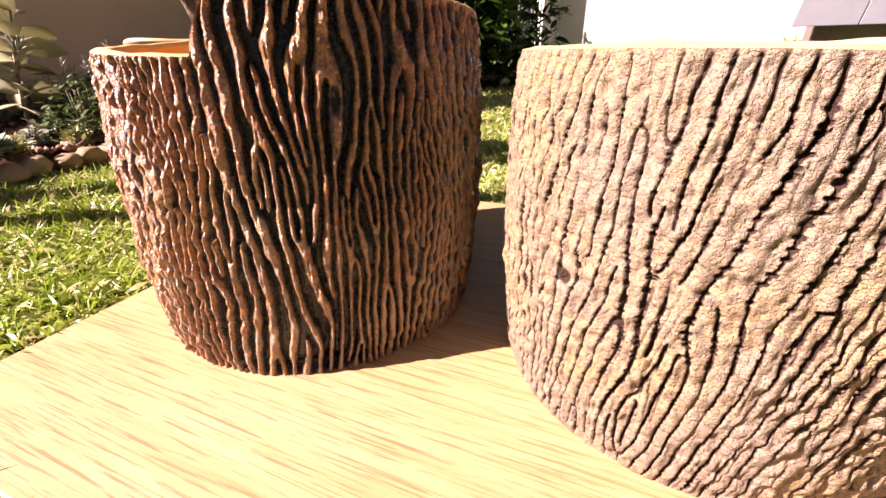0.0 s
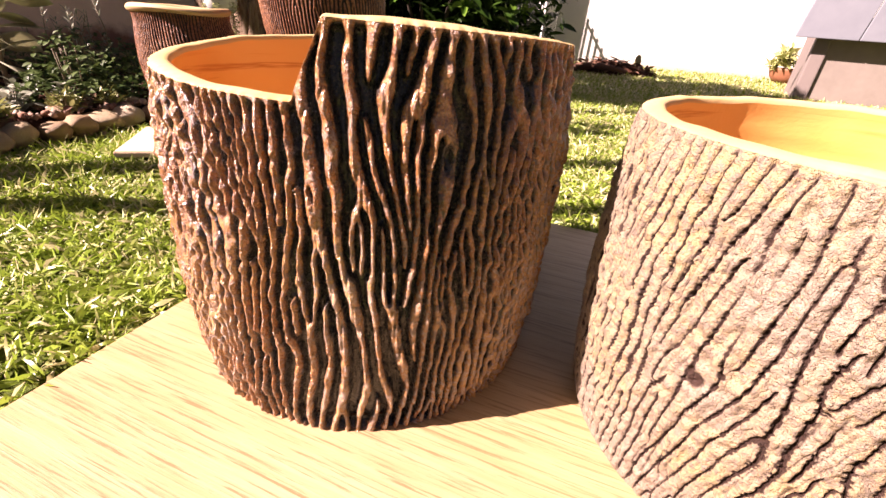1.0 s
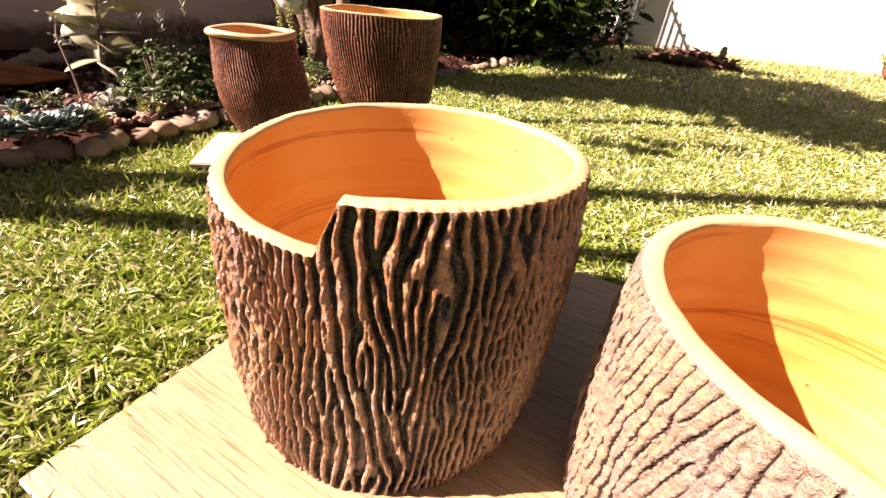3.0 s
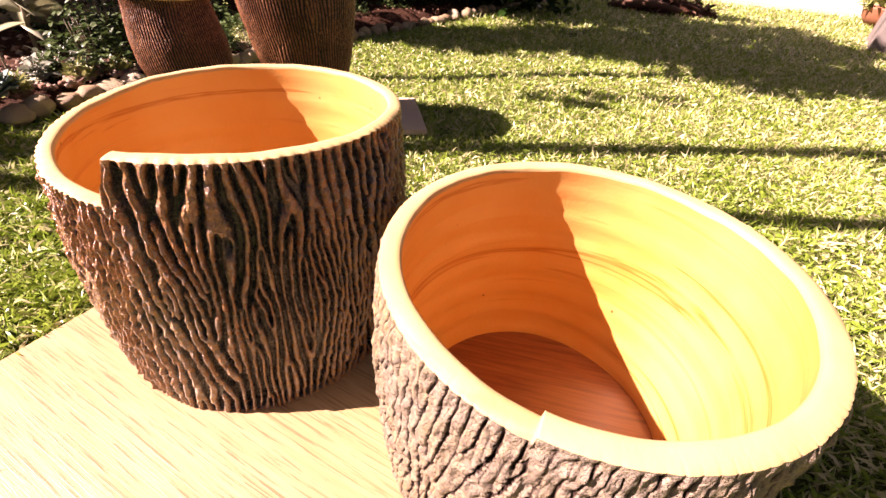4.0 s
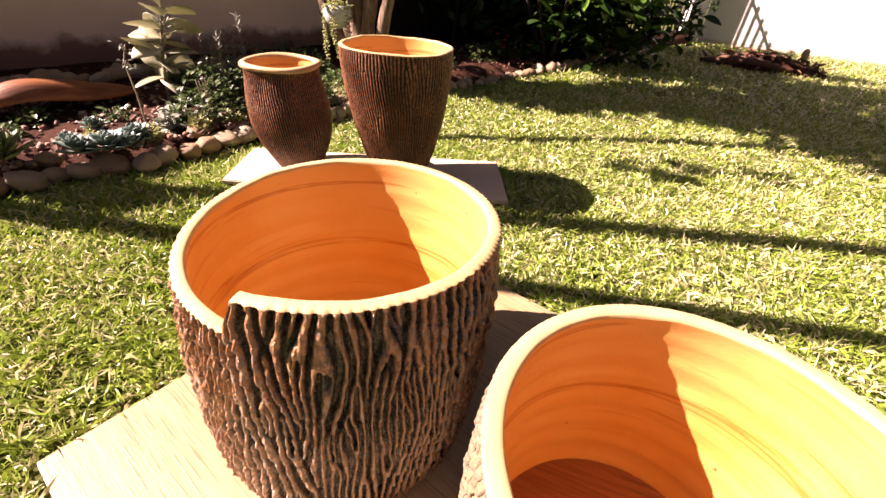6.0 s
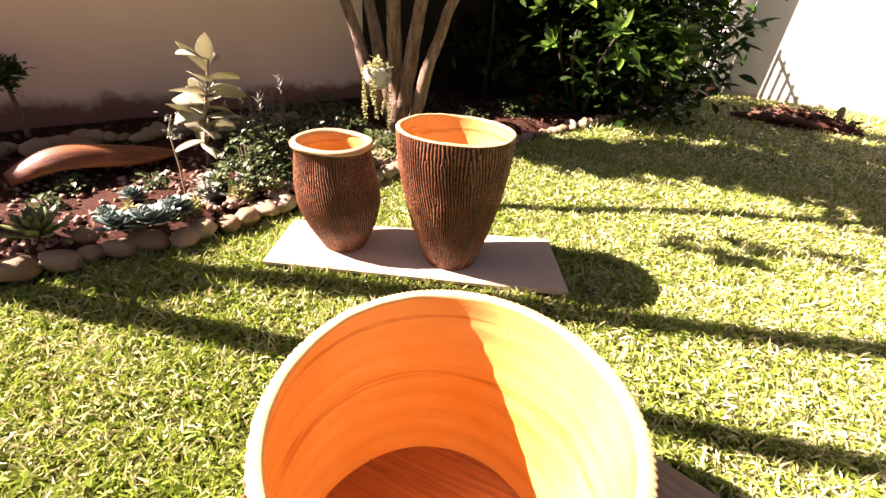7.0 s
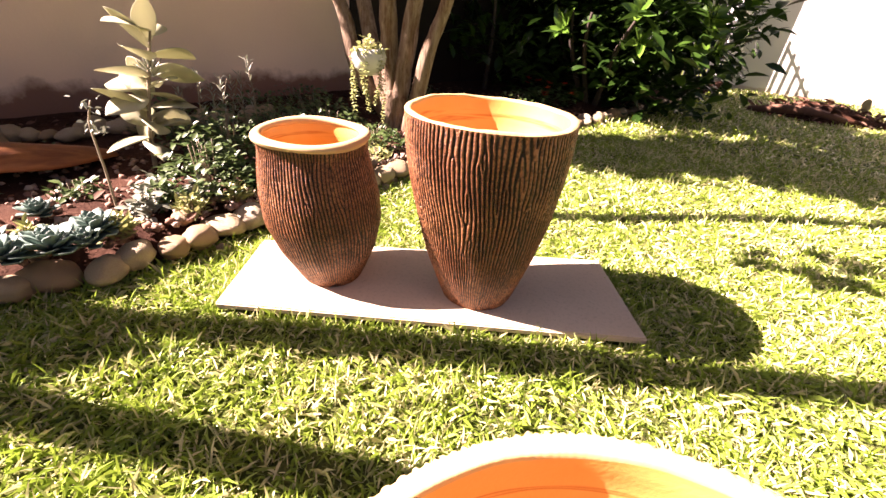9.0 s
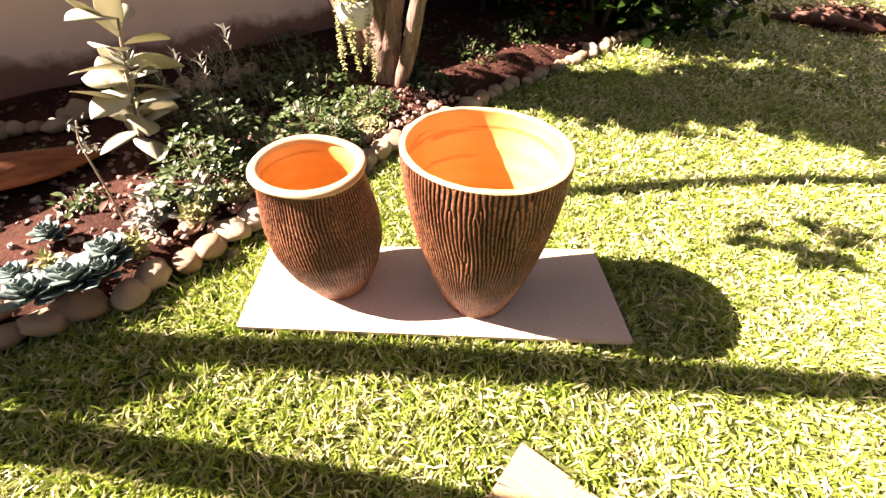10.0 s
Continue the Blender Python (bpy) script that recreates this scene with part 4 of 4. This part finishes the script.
for i in range(7):                                         # lavender sprigs
    lav = thing("lavender_sprig", (-1.56 + 0.05 * (i % 3), 1.66 + 0.045 * i, 0.06), "grey-green lavender sprig with narrow leaves", "plant", "lavender sprigs")
    r = random.Random(180 + i)
    hh = r.uniform(0.20, 0.32)
    v, f = tube([(0, 0, -0.02), (r.uniform(-.02, .02), 0, hh * 0.6), (r.uniform(-.03, .03), 0.01, hh)], [0.003, 0.002, 0.001], 5)
    mesh_object("stem", v, f, STEM, lav)
    places = [Matrix.LocRotScale((0, 0, hh * (0.25 + 0.75 * j / 40)), Euler((0, -r.uniform(0.3, 1.1), 2.4 * j)), None) for j in range(40)]
    v, f = scatter_leaves(places, [r.uniform(0.02, 0.04) for _ in places], leaf_grid(1, 0.14, 0.2, 0.1, 3))
    o = new("leaves", fast_mesh("leaves", v, f, LEAF_LAVENDER, True))
    o.parent = lav


def leaf_data(name, material, length, width, fold, droop, thick, shape=0.9, nu=6):
    """A thick leaf of its own mesh along +x."""
    v, f = leaf_grid(length, width, fold, droop, nu, shape)
    n = len(v)
    v2 = v + [(x, y3 * 0.96, z - thick * (1 - x / length * 0.7)) for x, y3, z in v]
    f2_ = f + [tuple(i + n for i in q[::-1]) for q in f]
    rim = [3 * i for i in range(nu + 1)] + [3 * i + 2 for i in range(nu, -1, -1)]
    for a, b in zip(rim, rim[1:] + rim[:1]):
        f2_.append((a, a + n, b + n, b))
    me = bpy.data.meshes.new(name)
    me.from_pydata(v2, [], f2_)
    me.polygons.foreach_set("use_smooth", [True] * len(me.polygons))
    me.materials.append(material)
    return me


def rosette(name, place, radius, count, material, label, category, seed, tilt=(0.25, 1.15), width=0.38, group=""):
    ob = thing(name, place, label, category, group)
    r = random.Random(seed)
    me = leaf_data("leaf", material, 1, width, 0.35, -0.18, 0.10, 1.5)
    for i in range(count):
        t = i / (count - 1)
        o = bpy.data.objects.new("leaf", me)
        scene.collection.objects.link(o)
        o.parent = ob
        s = radius * (1.0 - 0.55 * t) * r.uniform(0.92, 1.08)
        up = tilt[0] + (tilt[1] - tilt[0]) * t
        o.matrix_local = Matrix.Translation((0, 0, 0.01 + 0.02 * t)) @ Matrix.Rotation(2.39996 * i, 4, "Z") @ Matrix.Rotation(-up + r.uniform(-0.08, 0.08), 4, "Y") @ Matrix.Diagonal((s, s, s, 1))
    return ob


rosette("agave", (-1.335, 0.815, 0.075), 0.095, 34, LEAF_AGAVE, "pale green agave rosette with pointed leaves", "succulent", 1, (0.2, 1.3), 0.27)
for i, (x, y2, s) in enumerate(((-1.175, 1.01, 0.075), (-1.215, 0.945, 0.068), (-1.18, 1.10, 0.070), (-1.14, 1.055, 0.05), (-1.37, 1.09, 0.05), (-1.30, 0.97, 0.045))):
    rosette("blue_rosette", (x, y2, 0.072), s, 24, LEAF_BLUE, "blue-grey echeveria rosette by the stones", "succulent", 10 + i, (0.08, 0.95), 0.55, "blue echeverias")

# plant with large round pale leaves
ficus = thing("round_leaved_plant", (-1.46, 1.44, 0.03), "young plant with large round pale green leaves", "plant")
stem_pts = [(0, 0, -0.03), (-0.01, 0.03, 0.15), (-0.02, 0.07, 0.28), (-0.01, 0.11, 0.43)]
limb("stem", stem_pts, 0.008, 0.004, ficus, 41, 8, 14, STEM)
round_leaf = leaf_data("leaf", LEAF_ROUND, 1, 0.60, 0.14, 0.16, 0.012, 1.0, 8)
r = random.Random(42)
line = smooth_line(stem_pts, 30)
for i in range(24):
    t = 8 + int(i * 0.92)
    o = bpy.data.objects.new("leaf", round_leaf)
    scene.collection.objects.link(o)
    o.parent = ficus
    s = r.uniform(0.105, 0.15)
    o.matrix_local = Matrix.Translation(line[min(t, 29)]) @ Matrix.Rotation(2.4 * i + r.uniform(-0.4, 0.4), 4, "Z") @ Matrix.Rotation(-r.uniform(-0.35, 0.95) - (0.6 if i > 19 else 0), 4, "Y") @ Matrix.Rotation(r.uniform(-0.9, 0.9), 4, "X") @ Matrix.Diagonal((s, s, s, 1))
rosette("white_flower_head", (-1.48, 1.53, 0.33), 0.06, 30, LEAF_SILVER, "spiky whitish flower head beside the round leaves", "flower", 44, (0.1, 1.4), 0.14)
twig = thing("dry_twig", (-1.285, 1.21, 0.06), "thin pale dry twig standing in the soil", "twig")
limb("stem", [(0, 0, -0.02), (-0.01, 0.01, 0.10), (-0.03, 0.02, 0.17), (-0.045, 0.03, 0.22), (-0.03, 0.04, 0.27)], 0.0034, 0.002, twig, 45, 6, 14, STEM)
r = random.Random(46)
places = [Matrix.LocRotScale((-0.035 + r.uniform(-.025, .025), 0.035 + r.uniform(-.02, .02), 0.19 + r.uniform(0, .09)), Euler((r.uniform(-1, 1), r.uniform(-1, 1), r.uniform(0, 6))), None) for _ in range(26)]
v, f = scatter_leaves(places, [r.uniform(0.012, 0.022) for _ in places], leaf_grid(1, 0.5, 0.3, 0.3, 3))
o = new("dry_leaves", fast_mesh("dry_leaves", v, f, LEAF_SILVER, True))
o.parent = twig

# leaf litter and crumbs on the soil
r = random.Random(90)
places, lens = [], []
for i in range(1500):
    y2 = r.uniform(0.3, 3.6)
    e, w2 = float(bed_edge(y2)), float(wall_line(y2))
    v2 = r.uniform(0.06, 0.97) ** 1.3
    places.append(Matrix.LocRotScale((e * (1 - v2) + w2 * v2, y2, 0.062 + 0.04 * v2 + r.uniform(0, 0.012)), Euler((r.uniform(-.7, .7), r.uniform(-.7, .7), r.uniform(0, 6.28))), None))
    lens.append(r.uniform(0.010, 0.040))
v, f = scatter_leaves(places, lens, leaf_grid(1, 0.5, 0.5, 0.2, 3))
litter = new("leaf_litter", fast_mesh("leaf_litter", v, f, BARK_CHIP, True))
tagged(litter, "dry brown leaf litter on the bed soil", "leaf litter", kind="stuff")

# fine gravel among the plants
cube = ([(-1, -1, -.6), (1, -.9, -.7), (.9, 1, -.6), (-1, .9, -.7), (-.7, -.6, .6), (.6, -.7, .7), (.7, .6, .6), (-.6, .7, .7)], [(0, 3, 2, 1), (4, 5, 6, 7), (0, 1, 5, 4), (1, 2, 6, 5), (2, 3, 7, 6), (3, 0, 4, 7)])
places, lens = [], []
for i in range(1100):
    y2 = r.uniform(0.5, 2.4)
    e, w2 = float(bed_edge(y2)), float(wall_line(y2))
    v2 = 0.03 + 0.55 * r.random() ** 1.6
    places.append(Matrix.LocRotScale((e * (1 - v2) + w2 * v2, y2, 0.066 + 0.03 * v2), Euler((r.uniform(0, 6), r.uniform(0, 6), r.uniform(0, 6))), None))
    lens.append(r.uniform(0.003, 0.010))
v, f = scatter_leaves(places, lens, cube)
gravel = new("gravel", fast_mesh("gravel", v, f, GRAVEL, True))
tagged(gravel, "scattered pale and reddish gravel on the bed soil", "gravel", kind="stuff")

# curled dry palm sheath lying in the bed
n_u, n_v = 26, 12
V = []
for i in range(n_u):
    t = i / (n_u - 1)
    wd = 0.085 * math.sin(math.pi * min(0.12 + t * 0.86, 1)) ** 0.7
    for j in range(n_v):
        a = math.pi * (0.05 + 0.80 * j / (n_v - 1))
        V.append((0.46 * t, wd * math.cos(a), 0.02 + wd * 1.15 * math.sin(a) + 0.012 * math.sin(7 * t)))
sheath = mesh_object("palm_sheath", V, grid_faces(n_v, n_u, False), SHEATH)
sheath.location = (-1.72, 0.93, 0.06)
sheath.rotation_euler = (0, 0, radians(76))
sheath.scale = (1.12, 1.12, 1.12)
mod = sheath.modifiers.new("thickness", "SOLIDIFY")
mod.thickness = 0.008
tagged(sheath, "curled reddish-brown dry palm sheath on the soil", "palm sheath")

shrub = thing("dwarf_shrub", (-2.22, 1.22, 0.08), "small dark green clipped shrub by the wall", "shrub")
limb("stem", [(0, 0, -0.04), (0, 0.01, 0.12), (0.01, 0, 0.25)], 0.012, 0.006, shrub, 51, 8, 6)
leaf_cloud("foliage", (0, 0, 0.27), (0.06, 0.07, 0.07), 380, 0.04, LEAF_CROWN, shrub, 52)

# white hanging pot with trailing succulent on the tree
hang = thing("hanging_pot", (-1.165, 2.25, 0.37), "white round pot with trailing succulent tied to the tree", "pot plant")
bm = bmesh.new()
prof = ((0.0, -0.045), (0.03, -0.045), (0.052, -0.02), (0.058, 0.01), (0.05, 0.035), (0.045, 0.035), (0.05, 0.008), (0.0, -0.02))
nn = 24
rows = [[bm.verts.new((1.25 * rad * math.cos(2 * math.pi * i / nn), 1.25 * rad * math.sin(2 * math.pi * i / nn), 1.25 * z)) for i in range(nn)] for rad, z in prof[1:-1]]
for a, b in zip(rows, rows[1:]):
    for i in range(nn):
        bm.faces.new((a[i], a[(i + 1) % nn], b[(i + 1) % nn], b[i]))
bm.faces.new(rows[0])
bm.faces.new(rows[-1])
part("bowl", bm, WHITE_POT, hang)
r = random.Random(61)
for s in range(9):
    a = r.uniform(-2.6, 0.3)
    ln = r.uniform(0.10, 0.26)
    pts = smooth_line([(0.03 * math.cos(a), 0.03 * math.sin(a), 0.03), (0.062 * math.cos(a), 0.062 * math.sin(a), 0.035), (0.068 * math.cos(a), 0.068 * math.sin(a), -ln * 0.5), (0.066 * math.cos(a) + r.uniform(-.02, .02), 0.066 * math.sin(a), -ln)], 26)
    places, lens = [], []
    for j, p in enumerate(pts[4:]):
        for q in range(4):
            places.append(Matrix.LocRotScale(p, Euler((r.uniform(-.4, .4), r.uniform(-0.2, 0.7), q * 1.57 + j)), None))
            lens.append(r.uniform(0.012, 0.018))
    v, f = scatter_leaves(places, lens, leaf_grid(1, 0.5, 0.4, 0.0, 3))
    o = new("trailing_stem", fast_mesh("trailing_stem", v, f, LEAF_YELLOW, True))
    o.parent = hang
tiny = tiny_leaves("succulent_tuft", (-1.165, 2.25, 0.395), 0.06, 0.06, 120, 0.03, LEAF_YELLOW, "pale succulent tuft growing in the hanging pot", "succulent", 62)

# red flowers near the shrub's foot
for i, (x, y2) in enumerate(((-0.62, 3.45), (-0.50, 3.62), (-0.72, 3.62))):
    fl = thing("red_flowering_plant", (x, y2, 0.05), "low plant with red flowers in shade", "flower")
    r = random.Random(200 + i)
    places = [Matrix.LocRotScale((r.gauss(0, .05), r.gauss(0, .05), r.uniform(0.02, 0.12)), Euler((0, -r.uniform(0, .8), r.uniform(0, 6))), None) for _ in range(70)]
    v, f = scatter_leaves(places, [0.05] * 70, leaf_grid(1, 0.4, 0.3, 0.2, 3))
    o = new("foliage", fast_mesh("foliage", v, f, LEAF_COVER, True))
    o.parent = fl
    for j in range(3):
        c0 = Vector((r.gauss(0, .05), r.gauss(0, .05), r.uniform(0.10, 0.16)))
        places = [Matrix.LocRotScale(c0, Euler((0, -r.uniform(.1, .7), q * 0.9)), None) for q in range(8)]
        v, f = scatter_leaves(places, [0.028] * 8, leaf_grid(1, 0.6, 0.2, 0.1, 3))
        o = new("blossom", fast_mesh("blossom", v, f, PETAL_RED, True))
        o.parent = fl

# ---- far lawn: mulch heap, cactus, pot plant, shed ----
heap = thing("mulch_heap", (1.42, 5.10, 0.0), "low heap of dark bark mulch and dry palm pieces", "mulch")
n_u, n_v = 40, 14
V = []
for j in range(n_v):
    q = j / (n_v - 1)
    for i in range(n_u):
        a = 2 * math.pi * i / n_u
        z = 0.13 * (1 - q * q) + 0.035 * noise.noise(Vector((math.cos(a) * q * 3, math.sin(a) * q * 3, 1)))
        V.append((0.50 * q * math.cos(a), 0.24 * q * math.sin(a), max(z, -0.01) if q < 1 else -0.01))
mesh_object("mound", V, grid_faces(n_u, n_v), EARTH, heap)
r = random.Random(71)
places = []
for i in range(260):
    a, q = r.uniform(0, 6.28), math.sqrt(r.random())
    places.append(Matrix.LocRotScale((0.52 * q * math.cos(a), 0.25 * q * math.sin(a), 0.13 * (1 - q * q) + 0.01), Euler((r.uniform(-.6, .6), r.uniform(-.6, .6), r.uniform(0, 6))), None))
v, f = scatter_leaves(places, [r.uniform(0.05, 0.14) for _ in places], leaf_grid(1, 0.28, 0.4, 0.1, 3))
o = new("bark_litter", fast_mesh("bark_litter", v, f, BARK_CHIP, True))
o.parent = heap
v, f = tube(smooth_line([(-0.55, -0.06, 0.03), (-0.2, -0.16, 0.08), (0.1, -0.2, 0.05)], 8), [0.02, 0.03, 0.035, 0.036, 0.034, 0.03, 0.025, 0.012], 8, 0.1, 3)
mesh_object("dry_branch", v, f, BARK_CHIP, heap)
cact = thing("cactus", (1.66, 5.10, 0.06), "small pale columnar cactus on the mulch heap", "cactus")
v, f = tube([(0, 0, -0.03), (0, 0, 0.03), (0.005, 0, 0.10), (0.005, 0, 0.135), (0.005, 0, 0.15)], [0.026, 0.032, 0.032, 0.024, 0.006], 14)
mesh_object("column", v, f, CACTUS, cact)

bowl = thing("plant_bowl", (3.66, 5.82, 0.0), "terracotta bowl with a yellow-green leafy plant", "pot plant")
bm = bmesh.new()
rows = [[bm.verts.new((rad * math.cos(2 * math.pi * i / nn), rad * math.sin(2 * math.pi * i / nn), z)) for i in range(nn)] for rad, z in ((0.10, 0.0), (0.15, 0.06), (0.17, 0.12), (0.175, 0.135), (0.16, 0.135), (0.15, 0.11))]
for a, b in zip(rows, rows[1:]):
    for i in range(nn):
        bm.faces.new((a[i], a[(i + 1) % nn], b[(i + 1) % nn], b[i]))
bm.faces.new(rows[0])
bm.faces.new(rows[-1])
part("bowl", bm, TERRACOTTA, bowl)
leaf_cloud("foliage", (0, 0, 0.19), (0.24, 0.22, 0.07), 300, 0.085, LEAF_YELLOW, bowl, 81)
bowl.scale = (1.25, 1.25, 1.25)

shed = thing("garden_shed", (2.66, 4.10, 0.0), "small rendered shed under a pale overhanging sheet roof", "shed", "", -25)
bm = bmesh.new()
box(bm, (0, 0.0, -0.05), (0.10, 0.5, 0.62), 0.01)
part("corner_post", bm, SHED_SHADE, shed, "grey corner coloured darker for its shade", False)
bm = bmesh.new()
box(bm, (0.098, 0.03, -0.05), (1.8, 0.5, 0.62), 0.01)
part("front_wall", bm, SHED_WALL, shed, "", False)
for i in range(5):
    bm = bmesh.new()
    box(bm, (-0.16 + 0.40 * i, -0.10, 0.46), (0.235 + 0.40 * i, -0.075, 1.15), 0.006)
    for v in bm.verts:
        v.co.x += 0.14 * (v.co.z - 0.46)
        v.co.y += 0.12 * (v.co.z - 0.46)
    part("roof_sheet", bm, SHEET, shed, "", False)
bm = bmesh.new()
box(bm, (0.2, -0.02, 1.08), (2.2, 0.6, 1.14), 0.008)
part("roof_top", bm, SHEET, shed, "", False)
